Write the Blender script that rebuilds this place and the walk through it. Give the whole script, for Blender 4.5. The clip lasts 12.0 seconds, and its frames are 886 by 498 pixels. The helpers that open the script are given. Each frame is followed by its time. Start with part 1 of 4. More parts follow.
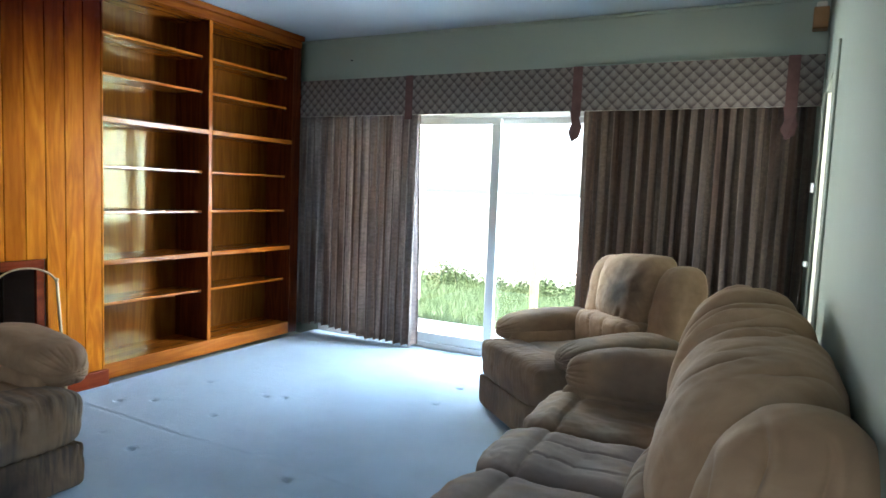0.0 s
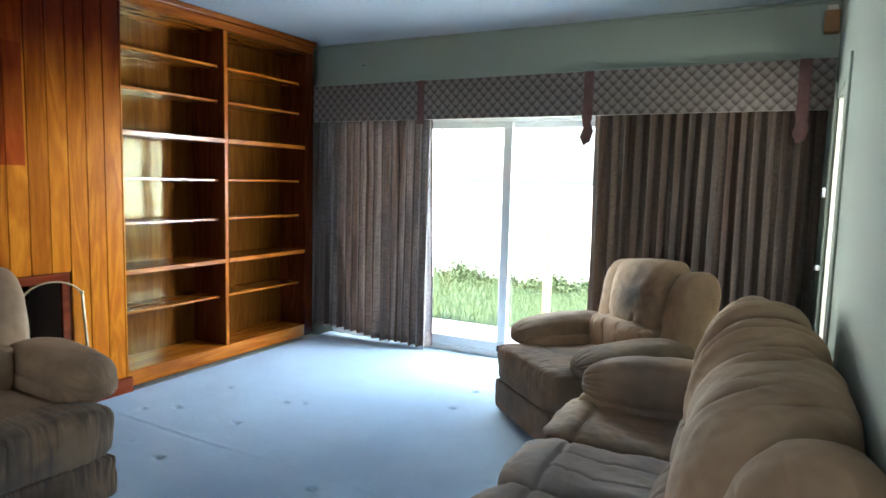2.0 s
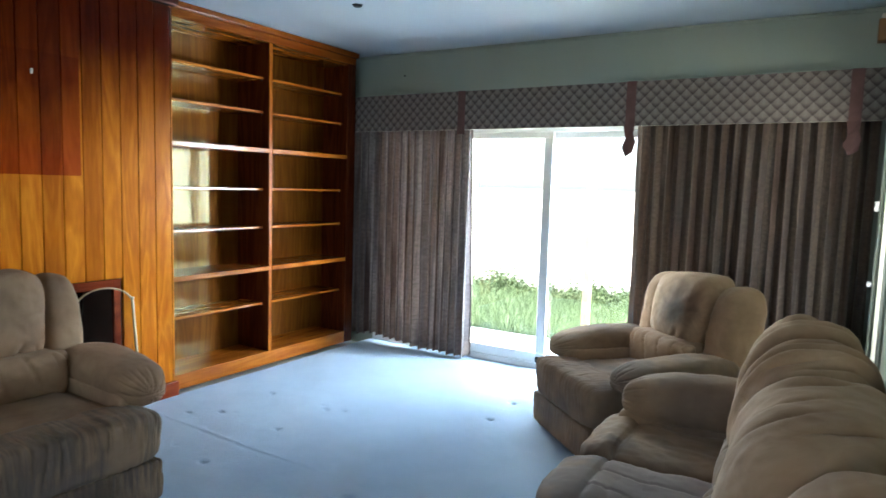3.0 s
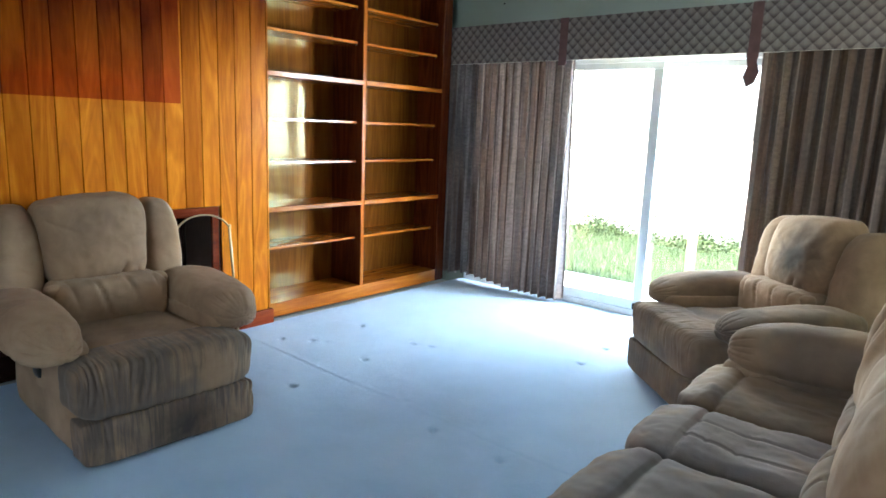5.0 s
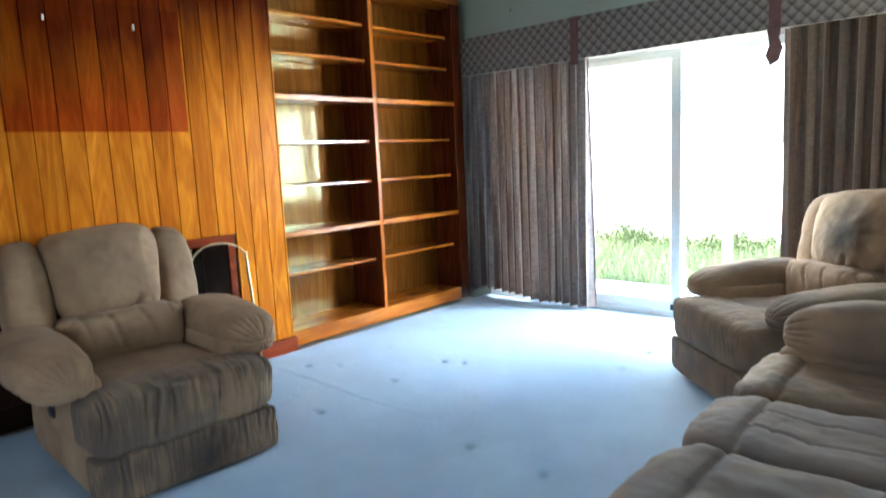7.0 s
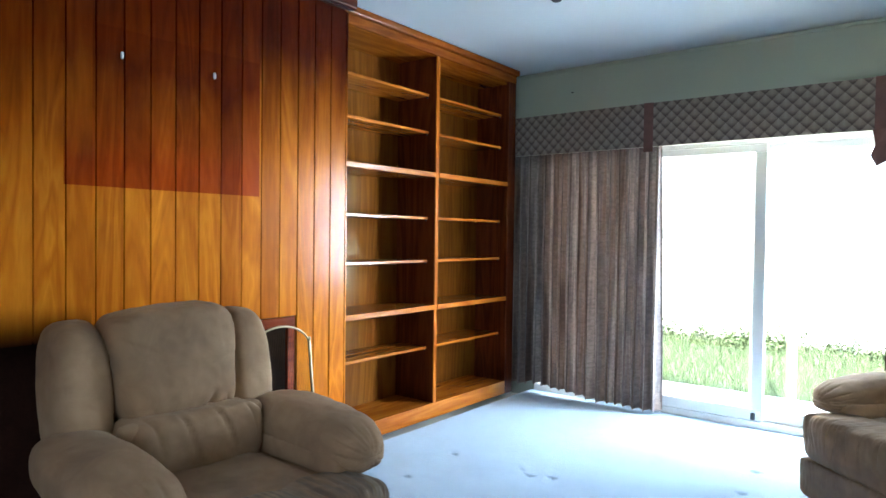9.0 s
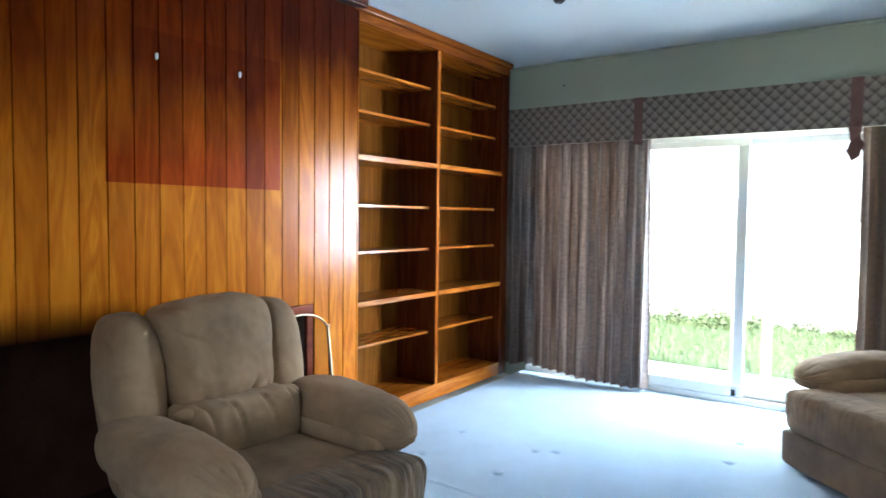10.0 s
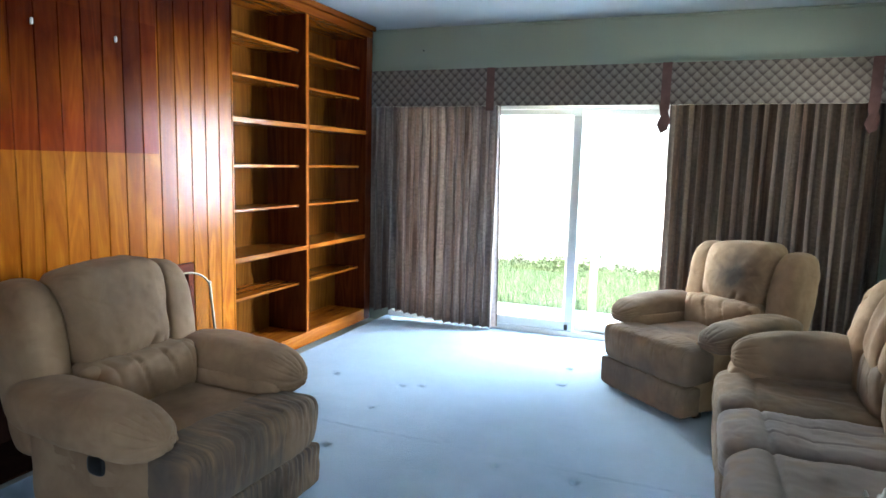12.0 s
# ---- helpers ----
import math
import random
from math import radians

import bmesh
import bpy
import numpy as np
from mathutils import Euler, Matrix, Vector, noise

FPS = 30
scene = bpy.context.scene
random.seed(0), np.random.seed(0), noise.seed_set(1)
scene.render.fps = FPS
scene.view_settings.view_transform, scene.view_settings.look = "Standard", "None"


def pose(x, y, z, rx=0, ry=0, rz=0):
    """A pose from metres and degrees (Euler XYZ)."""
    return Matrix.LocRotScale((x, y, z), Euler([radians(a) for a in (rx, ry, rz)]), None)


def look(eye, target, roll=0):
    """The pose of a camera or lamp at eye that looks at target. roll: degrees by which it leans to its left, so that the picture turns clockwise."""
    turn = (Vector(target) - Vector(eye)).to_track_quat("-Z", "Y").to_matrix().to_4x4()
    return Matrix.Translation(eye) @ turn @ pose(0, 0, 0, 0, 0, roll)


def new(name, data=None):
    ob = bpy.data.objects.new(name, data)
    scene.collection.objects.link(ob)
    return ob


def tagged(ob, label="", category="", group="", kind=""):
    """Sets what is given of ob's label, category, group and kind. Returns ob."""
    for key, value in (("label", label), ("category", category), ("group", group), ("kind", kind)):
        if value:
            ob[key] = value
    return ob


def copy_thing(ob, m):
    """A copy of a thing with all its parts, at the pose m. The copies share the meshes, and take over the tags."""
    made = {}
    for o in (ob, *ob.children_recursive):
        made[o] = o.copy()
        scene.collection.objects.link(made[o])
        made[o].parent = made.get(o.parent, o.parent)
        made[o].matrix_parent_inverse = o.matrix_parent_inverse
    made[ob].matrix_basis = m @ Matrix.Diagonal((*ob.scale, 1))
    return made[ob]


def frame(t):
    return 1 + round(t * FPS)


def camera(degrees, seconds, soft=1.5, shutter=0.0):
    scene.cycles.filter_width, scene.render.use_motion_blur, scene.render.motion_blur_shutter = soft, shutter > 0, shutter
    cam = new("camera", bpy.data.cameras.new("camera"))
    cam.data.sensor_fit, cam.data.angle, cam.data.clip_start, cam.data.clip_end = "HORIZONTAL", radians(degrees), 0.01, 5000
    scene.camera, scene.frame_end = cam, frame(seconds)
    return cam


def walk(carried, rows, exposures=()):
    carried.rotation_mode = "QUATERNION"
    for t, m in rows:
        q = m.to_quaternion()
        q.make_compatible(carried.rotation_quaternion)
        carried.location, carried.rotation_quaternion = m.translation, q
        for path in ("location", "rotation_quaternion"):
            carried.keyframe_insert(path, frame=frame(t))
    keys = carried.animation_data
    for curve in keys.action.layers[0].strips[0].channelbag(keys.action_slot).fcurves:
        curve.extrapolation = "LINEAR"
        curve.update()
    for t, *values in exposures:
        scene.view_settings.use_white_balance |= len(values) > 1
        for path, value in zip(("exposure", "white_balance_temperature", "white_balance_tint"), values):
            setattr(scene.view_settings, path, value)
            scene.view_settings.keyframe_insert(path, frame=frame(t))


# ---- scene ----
cam = camera(68.4, 12.0, shutter=0.5)
PATH = [
    (0, (1.342, 1.151, 1.4), (0.424, 2.92, 1.224), 2.3),
    (0.5, (1.341, 1.201, 1.357), (0.443, 2.982, 1.204), 2.1),
    (1, (1.307, 1.164, 1.45), (0.421, 2.948, 1.268), 1.7),
    (1.5, (1.308, 1.107, 1.491), (0.411, 2.882, 1.284), 1.8),
    (2, (1.323, 1.079, 1.518), (0.386, 2.833, 1.311), 1.5),
    (2.5, (1.329, 1.063, 1.556), (0.352, 2.799, 1.381), 1.6),
    (4.5, (1.276, 1.127, 1.512), (0.036, 2.659, 1.177), 2.2),
    (5, (1.268, 1.207, 1.462), (0.007, 2.715, 1.097), 2.3),
    (5.5, (1.273, 1.239, 1.425), (-0.064, 2.677, 1.045), 1.7),
    (6, (1.265, 1.265, 1.389), (-0.109, 2.665, 1.002), 1.4),
    (6.5, (1.261, 1.286, 1.326), (-0.089, 2.708, 0.935), 0.7),
    (7, (1.186, 1.337, 1.317), (-0.146, 2.803, 1.041), -2.6),
    (7.5, (0.989, 1.279, 1.374), (-0.34, 2.772, 1.311), -1.5),
    (9.5, (0.155, 1.057, 1.348), (-1.046, 2.655, 1.298), 1.2),
    (10, (0.153, 0.858, 1.413), (-0.991, 2.495, 1.313), 0.7),
    (10.5, (-0.018, 0.682, 1.448), (-0.937, 2.455, 1.324), 0.6),
    (11, (0.056, 0.587, 1.422), (-0.753, 2.411, 1.283), 1.1),
    (11.5, (0.22, 0.497, 1.422), (-0.541, 2.339, 1.251), 1.0),
    (12, (0.24, 0.426, 1.541), (-0.493, 2.268, 1.277), 1.5),
]
walk(cam, [(t, look(eye, target, roll)) for t, eye, target, roll in PATH], [(0, 3.35, 5950, 6), (1.5, 3.38, 5950, 6), (2.5, 3.32, 5950, 6), (4.5, 3.68, 5950, 6), (6.5, 3.95, 5950, 6), (7.5, 3.80, 5950, 6), (9.5, 3.80, 5950, 6), (12, 3.75, 5950, 6)])

# ---- world, sun, exposure ----
scene.view_settings.exposure = 3.35
world = bpy.data.worlds.new("world")
scene.world = world
world.use_nodes = True
wn = world.node_tree
sky = wn.nodes.new("ShaderNodeTexSky")
sky.sky_type, sky.sun_disc = "NISHITA", False
sky.sun_elevation, sky.sun_rotation = radians(62), radians(160)
sky.dust_density = 3.0
wn.links.new(sky.outputs[0], wn.nodes["Background"].inputs[0])
wn.nodes["Background"].inputs[1].default_value = 0.15
sun = new("sun", bpy.data.lights.new("sun", "SUN"))
sun.data.energy, sun.data.angle, sun.data.color = 4.0, radians(0.5), (1.0, 0.95, 0.86)
sun.matrix_world = look((3.0, -8.0, 17.0), (0, 0, 0))


def window_lamp(name, at, target, width, height, watts, color, spread=180):
    lamp = new(name, bpy.data.lights.new(name, "AREA"))
    lamp.data.shape, lamp.data.size, lamp.data.size_y = "RECTANGLE", width, height
    lamp.data.energy, lamp.data.color = watts, color
    lamp.matrix_world = look(at, target)
    lamp.data.spread = radians(spread)
    return lamp


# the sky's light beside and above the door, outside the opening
window_lamp("sky_light_high", (-0.8, 6.95, 2.75), (-0.8, 5.2, 1.1), 1.8, 0.8, 5, (0.80, 0.91, 1.0))
window_lamp("sky_light_east", (0.75, 6.95, 1.45), (-1.8, 5.0, 0.9), 1.2, 1.3, 43, (0.80, 0.91, 1.0))
window_lamp("sky_light_west", (-2.45, 6.98, 1.15), (0.4, 4.6, 0.9), 1.0, 1.9, 27, (0.97, 0.97, 0.86))
# fill lamp added at the opening behind the viewer
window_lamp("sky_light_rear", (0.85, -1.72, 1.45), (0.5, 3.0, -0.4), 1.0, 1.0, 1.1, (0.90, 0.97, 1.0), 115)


window_lamp("passage_window_light", (2.35, 4.3, 1.55), (2.0, 6.0, 1.2), 1.1, 1.2, 3.5, (1.0, 0.96, 0.86))


# ---- materials ----
def material(name):
    m = bpy.data.materials.new(name)
    m.use_nodes = True
    return m, m.node_tree, m.node_tree.nodes["Principled BSDF"]


def node(tree, kind, **values):
    n = tree.nodes.new(kind)
    for key, value in values.items():
        n.inputs[key.replace("_", " ")].default_value = value
    return n


def coords(tree, scale, source="Object", shift=True):
    """Texture coordinates, scaled, and shifted by the object's random number."""
    c = tree.nodes.new("ShaderNodeTexCoord")
    m = tree.nodes.new("ShaderNodeMapping")
    m.inputs["Scale"].default_value = scale
    tree.links.new(c.outputs[source], m.inputs[0])
    if shift:
        info = tree.nodes.new("ShaderNodeObjectInfo")
        mul = tree.nodes.new("ShaderNodeMath")
        mul.operation = "MULTIPLY"
        mul.inputs[1].default_value = 37.0
        tree.links.new(info.outputs["Random"], mul.inputs[0])
        tree.links.new(mul.outputs[0], m.inputs["Location"])
    return m.outputs[0]


def noise_node(tree, vec, scale, detail=4.0, rough=0.55, distortion=0.0):
    n = node(tree, "ShaderNodeTexNoise", Scale=scale, Detail=detail, Roughness=rough, Distortion=distortion)
    tree.links.new(vec, n.inputs["Vector"])
    return n.outputs["Fac"]


def ramp(tree, fac, stops):
    r = tree.nodes.new("ShaderNodeValToRGB")
    while len(r.color_ramp.elements) < len(stops):
        r.color_ramp.elements.new(0.5)
    for e, (p, c) in zip(r.color_ramp.elements, stops):
        e.position, e.color = p, (*c, 1)
    tree.links.new(fac, r.inputs[0])
    return r.outputs[0]


def mix(tree, kind, fac, a, b):
    n = tree.nodes.new("ShaderNodeMix")
    n.data_type, n.blend_type = "RGBA", kind
    for socket, v in ((n.inputs[0], fac), (n.inputs[6], a), (n.inputs[7], b)):
        if isinstance(v, (int, float)):
            socket.default_value = v
        elif isinstance(v, tuple):
            socket.default_value = (*v, 1)
        else:
            tree.links.new(v, socket)
    return n.outputs[2]


def math_node(tree, op, a, b=0.0, c=0.0):
    n = tree.nodes.new("ShaderNodeMath")
    n.operation = op
    for socket, v in zip(n.inputs, (a, b, c)):
        if isinstance(v, (int, float)):
            socket.default_value = v
        else:
            tree.links.new(v, socket)
    return n.outputs[0]


def bump(tree, bsdf, height, strength, distance):
    b = node(tree, "ShaderNodeBump", Strength=strength, Distance=distance)
    tree.links.new(height, b.inputs["Height"])
    tree.links.new(b.outputs[0], bsdf.inputs["Normal"])


def plain(name, color, rough=0.6, metal=0.0, spread=0.12, scale=6.0, relief=0.0, fine=60.0, gloss=0.5):
    """Paint, stone or metal with broad stains and a fine grain."""
    m, t, p = material(name)
    vec = coords(t, (1, 1, 1))
    a, b = noise_node(t, vec, scale), noise_node(t, vec, fine, 3)
    f = math_node(t, "ADD", math_node(t, "MULTIPLY", a, 0.7), math_node(t, "MULTIPLY", b, 0.3))
    lo, hi = tuple(c * (1 - spread) for c in color), tuple(min(1, c * (1 + spread)) for c in color)
    t.links.new(ramp(t, f, [(0.3, lo), (0.7, hi)]), p.inputs["Base Color"])
    p.inputs["Roughness"].default_value, p.inputs["Metallic"].default_value = rough, metal
    p.inputs["Specular IOR Level"].default_value = gloss
    if relief:
        bump(t, p, b, 0.4, relief)
    return m


def wood(name, scale, dark, mid, light, rough=0.22, variation=0.35, patch=False, gloss=0.20, tint=(1.0, 1.0, 1.0)):
    """Varnished wood; its grain runs along the axis with the small scale."""
    m, t, p = material(name)
    vec = coords(t, scale)
    grain = noise_node(t, vec, 7.0, 5, 0.55, 0.4)
    knots = noise_node(t, vec, 0.55, 3, 0.5, 1.5)
    figure = math_node(t, "PINGPONG", math_node(t, "MULTIPLY", knots, 9.0), 1.0)
    f = math_node(t, "ADD", math_node(t, "ADD", math_node(t, "MULTIPLY", grain, 0.34), 0.10), math_node(t, "MULTIPLY", figure, 0.28))
    col = ramp(t, f, [(0.20, dark), (0.42, mid), (0.64, light)])
    info = t.nodes.new("ShaderNodeObjectInfo")
    tone = ramp(t, info.outputs["Random"], [(0.0, (1 - variation, 1 - variation * 1.25, 1 - variation * 1.4)), (1.0, (1.0, 1.0, 1.0))])
    col = mix(t, "MULTIPLY", 1.0, col, tone)
    if patch:
        # boards that a hanging kept from the sun stay darker and redder
        geo = t.nodes.new("ShaderNodeNewGeometry")
        sep = t.nodes.new("ShaderNodeSeparateXYZ")
        t.links.new(geo.outputs["Position"], sep.inputs[0])

        def within(bounds):
            value = 1.0
            for out, low, high in bounds:
                for op, edge in (("GREATER_THAN", low), ("LESS_THAN", high)):
                    value = math_node(t, "MULTIPLY", value, math_node(t, op, sep.outputs[out], edge))
            return value
        board_noise = noise_node(t, coords(t, (2.5, 2.5, 0.6)), 2.0, 3)
        rise = math_node(t, "ADD", math_node(t, "MULTIPLY", sep.outputs[2], 0.4), math_node(t, "MULTIPLY", math_node(t, "SUBTRACT", board_noise, 0.5), 0.16))
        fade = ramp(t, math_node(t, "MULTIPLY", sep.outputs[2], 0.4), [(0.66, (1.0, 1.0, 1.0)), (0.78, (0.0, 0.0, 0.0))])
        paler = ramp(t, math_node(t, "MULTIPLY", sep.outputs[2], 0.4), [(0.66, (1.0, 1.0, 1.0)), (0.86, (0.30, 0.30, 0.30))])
        strip = math_node(t, "ADD", math_node(t, "MULTIPLY", paler, within(((1, 2.463, 3.322), (2, 1.546, 2.25)))), math_node(t, "MULTIPLY", fade, within(((1, 2.347, 2.463), (2, 1.546, 2.2)))))
        col = mix(t, "MULTIPLY", strip, col, (0.56, 0.25, 0.22))
        red = within(((1, 3.204, 3.322), (2, 1.546, 2.25)))
        col = mix(t, "MIX", math_node(t, "MULTIPLY", red, 0.35), col, (0.42, 0.07, 0.012))
        # boards get darker and redder with height, most where the hangings were
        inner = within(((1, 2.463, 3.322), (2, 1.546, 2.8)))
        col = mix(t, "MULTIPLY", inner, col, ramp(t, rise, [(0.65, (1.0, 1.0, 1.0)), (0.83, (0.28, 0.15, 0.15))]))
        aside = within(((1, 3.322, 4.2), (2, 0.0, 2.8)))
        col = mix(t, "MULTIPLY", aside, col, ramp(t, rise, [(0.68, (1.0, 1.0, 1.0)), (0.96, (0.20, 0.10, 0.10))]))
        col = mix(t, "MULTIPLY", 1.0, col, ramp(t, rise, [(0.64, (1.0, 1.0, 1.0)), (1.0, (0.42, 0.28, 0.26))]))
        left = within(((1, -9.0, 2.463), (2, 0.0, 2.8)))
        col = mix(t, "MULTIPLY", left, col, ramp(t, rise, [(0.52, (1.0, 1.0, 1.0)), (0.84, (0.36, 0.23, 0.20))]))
        # boards left of the hangings turn near-black from about 1 m down
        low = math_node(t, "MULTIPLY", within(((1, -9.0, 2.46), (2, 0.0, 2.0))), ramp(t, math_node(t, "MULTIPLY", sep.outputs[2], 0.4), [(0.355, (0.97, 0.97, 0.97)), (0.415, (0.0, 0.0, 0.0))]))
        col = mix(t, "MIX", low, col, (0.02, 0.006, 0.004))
    t.links.new(col, p.inputs["Base Color"])
    p.inputs["Specular Tint"].default_value = (*tint, 1)
    wear = noise_node(t, coords(t, (1, 1, 1)), 5.0)
    t.links.new(math_node(t, "ADD", math_node(t, "MULTIPLY", wear, rough * 0.7), rough * 0.7), p.inputs["Roughness"])
    p.inputs["Specular IOR Level"].default_value = gloss
    bump(t, p, grain, 0.03, 0.002)
    return m


WOOD = ((0.45, 0.120, 0.008), (0.61, 0.185, 0.011), (0.77, 0.275, 0.019))
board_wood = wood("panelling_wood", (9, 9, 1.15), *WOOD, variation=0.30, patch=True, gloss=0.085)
shelf_wood_tall = wood("shelf_wood_upright", (9, 9, 0.8), (0.24, 0.055, 0.005), (0.35, 0.095, 0.009), (0.45, 0.145, 0.014), variation=0.15)
# upright wood with the shade of the unlit sides put into its colour
shelf_wood_shaded = wood("shelf_wood_shaded_side", (9, 9, 0.8), (0.06, 0.012, 0.005), (0.10, 0.021, 0.006), (0.135, 0.032, 0.008), variation=0.15)
top_wood = wood("cornice_wood", (9, 0.8, 9), (0.16, 0.035, 0.005), (0.24, 0.062, 0.008), (0.31, 0.09, 0.012), variation=0.1, gloss=0.12)
shelf_wood_long = wood("shelf_wood_lengthwise", (9, 0.8, 9), (0.27, 0.065, 0.005), (0.39, 0.115, 0.010), (0.49, 0.17, 0.018), variation=0.15, gloss=0.45)
# back darkened for shade; specular tint yellows its window reflections
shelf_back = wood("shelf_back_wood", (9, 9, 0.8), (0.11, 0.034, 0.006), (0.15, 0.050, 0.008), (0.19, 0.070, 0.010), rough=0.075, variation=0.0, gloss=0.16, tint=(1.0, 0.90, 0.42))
red_wood = wood("red_stained_wood", (9, 0.8, 9), (0.13, 0.020, 0.007), (0.22, 0.036, 0.011), (0.29, 0.06, 0.018), variation=0.1)

dark_red_wood = wood("dark_cornice_wood", (9, 0.8, 9), (0.04, 0.010, 0.006), (0.07, 0.016, 0.008), (0.10, 0.025, 0.010), variation=0.1, gloss=0.08)

wall_paint = plain("wall_paint_sage", (0.315, 0.350, 0.292), 0.75, spread=0.05, scale=1.2, relief=0.0006, fine=180)
ceiling_paint = plain("ceiling_paint", (0.50, 0.55, 0.58), 0.8, spread=0.03, scale=0.9)
cream_paint = plain("cream_paint", (0.72, 0.68, 0.56), 0.45, spread=0.06)
post_paint = plain("aged_cream_paint", (0.40, 0.31, 0.15), 0.6, spread=0.08)
frame_paint = plain("frame_paint", (0.70, 0.70, 0.68), 0.35, spread=0.05)
metal_old = plain("tarnished_brass", (0.42, 0.33, 0.20), 0.42, 1.0, spread=0.2, fine=90)
metal_dark = plain("dark_metal", (0.02, 0.02, 0.022), 0.7, 0.3)
mesh_mat = plain("sooty_wire", (0.035, 0.024, 0.019), 0.9, gloss=0.1)
soot = plain("sooty_brick", (0.015, 0.006, 0.004), 0.95, spread=0.4, relief=0.004, gloss=0.02)
core_mat = plain("dark_matte_timber", (0.035, 0.014, 0.008), 0.9, gloss=0.1)
brick_mat = plain("firebrick", (0.16, 0.085, 0.06), 0.9, spread=0.3, relief=0.003)
black_plastic = plain("black_plastic", (0.012, 0.012, 0.012), 0.4)
concrete = plain("pale_concrete", (0.42, 0.40, 0.37), 0.9, spread=0.12, relief=0.003)
sand = plain("pale_dry_ground", (0.56, 0.53, 0.45), 0.95, spread=0.15, scale=0.8, relief=0.01)
tissue_mat = plain("white_tissue", (0.80, 0.80, 0.80), 0.8, spread=0.03)
sensor_mat = plain("yellowed_plastic", (0.30, 0.15, 0.05), 0.5)
ribbon_mat = plain("dusty_red_cloth", (0.12, 0.060, 0.054), 0.9, spread=0.25, scale=14, relief=0.001, fine=300)
rail_white = plain("white_enamel", (0.8, 0.8, 0.8), 0.4)


def suede_material(name, spots=(), soil=0.0, dirt_color=(0.095, 0.074, 0.060), streak=0.0, tone=1.0):
    """Worn microsuede. spots: soft dark marks (x, y, z, radius, depth) in the part's own space."""
    m, t, p = material(name)
    vec = coords(t, (1, 1, 1))
    broad, brushed, nap = noise_node(t, vec, 2.6, 3, 0.55), noise_node(t, vec, 9, 4, 0.6, 1.2), noise_node(t, vec, 520, 2)
    f = math_node(t, "ADD", math_node(t, "MULTIPLY", broad, 0.75), math_node(t, "MULTIPLY", brushed, 0.25))
    col = ramp(t, f, [(0.32, tuple(c * tone for c in (0.225, 0.138, 0.080))), (0.50, tuple(c * tone for c in (0.340, 0.214, 0.124))), (0.68, tuple(c * tone for c in (0.455, 0.305, 0.184)))])
    plain_vec = coords(t, (1, 1, 1), shift=False)
    if streak:
        # dirt has settled along the gathers
        lines = noise_node(t, coords(t, (2, 34, 2.2)), 1.6, 4, 0.6, 0.3)
        where = noise_node(t, coords(t, (1, 1, 1)), 3.0, 2)
        f = math_node(t, "ADD", lines, math_node(t, "MULTIPLY", math_node(t, "SUBTRACT", where, 0.5), 0.9))
        col = mix(t, "MIX", math_node(t, "MULTIPLY", ramp(t, f, [(0.40, (0.0, 0.0, 0.0)), (0.60, (1.0, 1.0, 1.0))]), streak), col, (0.082, 0.066, 0.058))
    for x, y, z, radius, depth in spots:
        d = t.nodes.new("ShaderNodeVectorMath")
        d.operation = "DISTANCE"
        d.inputs[1].default_value = (x, y, z)
        t.links.new(plain_vec, d.inputs[0])
        ragged = math_node(t, "ADD", d.outputs["Value"], math_node(t, "MULTIPLY", math_node(t, "SUBTRACT", brushed, 0.5), radius * 0.45))
        fac = math_node(t, "MULTIPLY", math_node(t, "SUBTRACT", 1.0, math_node(t, "SMOOTH_MIN", math_node(t, "DIVIDE", ragged, radius), 1.0, 0.3)), depth)
        fac = math_node(t, "MINIMUM", math_node(t, "MAXIMUM", fac, 0.0), 1.0)
        col = mix(t, "MIX", fac, col, (0.045, 0.030, 0.023))
    if soil:
        dirt = noise_node(t, plain_vec, 2.6, 3, 0.6, 0.3)
        col = mix(t, "MIX", math_node(t, "MULTIPLY", math_node(t, "MINIMUM", math_node(t, "MAXIMUM", math_node(t, "MULTIPLY", math_node(t, "SUBTRACT", dirt, 0.42 if soil < 1 else 0.22), 5.0), 0.0), 1.0), soil), col, dirt_color)
    t.links.new(col, p.inputs["Base Color"])
    p.inputs["Roughness"].default_value = 0.85
    p.inputs["Sheen Weight"].default_value, p.inputs["Sheen Roughness"].default_value = 0.15, 0.4
    p.inputs["Sheen Tint"].default_value = (0.8, 0.62, 0.45, 1)
    b = math_node(t, "ADD", math_node(t, "MULTIPLY", brushed, 1.0), math_node(t, "MULTIPLY", nap, 0.15))
    bump(t, p, b, 0.35, 0.005)
    return m


suede = suede_material("worn_brown_microsuede")
# darker toned suede of the sofa base and arms and the far armchair
suede_dark = suede_material("dark_brown_microsuede", soil=0.5, dirt_color=(0.105, 0.088, 0.078), tone=0.68)
suede_soiled = suede_material("soiled_brown_microsuede", [(0.44, 0.04, 0.09, 0.26, 1.1)], 0.25, streak=0.75, tone=0.85)
suede_greyed = suede_material("rubbed_brown_microsuede", soil=0.6, dirt_color=(0.120, 0.100, 0.088), streak=0.6, tone=0.72)
suede_pale = suede_material("greyed_seat_microsuede", soil=1.0, dirt_color=(0.265, 0.218, 0.203), tone=1.0)
suede_stained = suede_material("stained_brown_microsuede", [(-0.285, 0.06, 0.82, 0.24, 1.2)], 0.05)


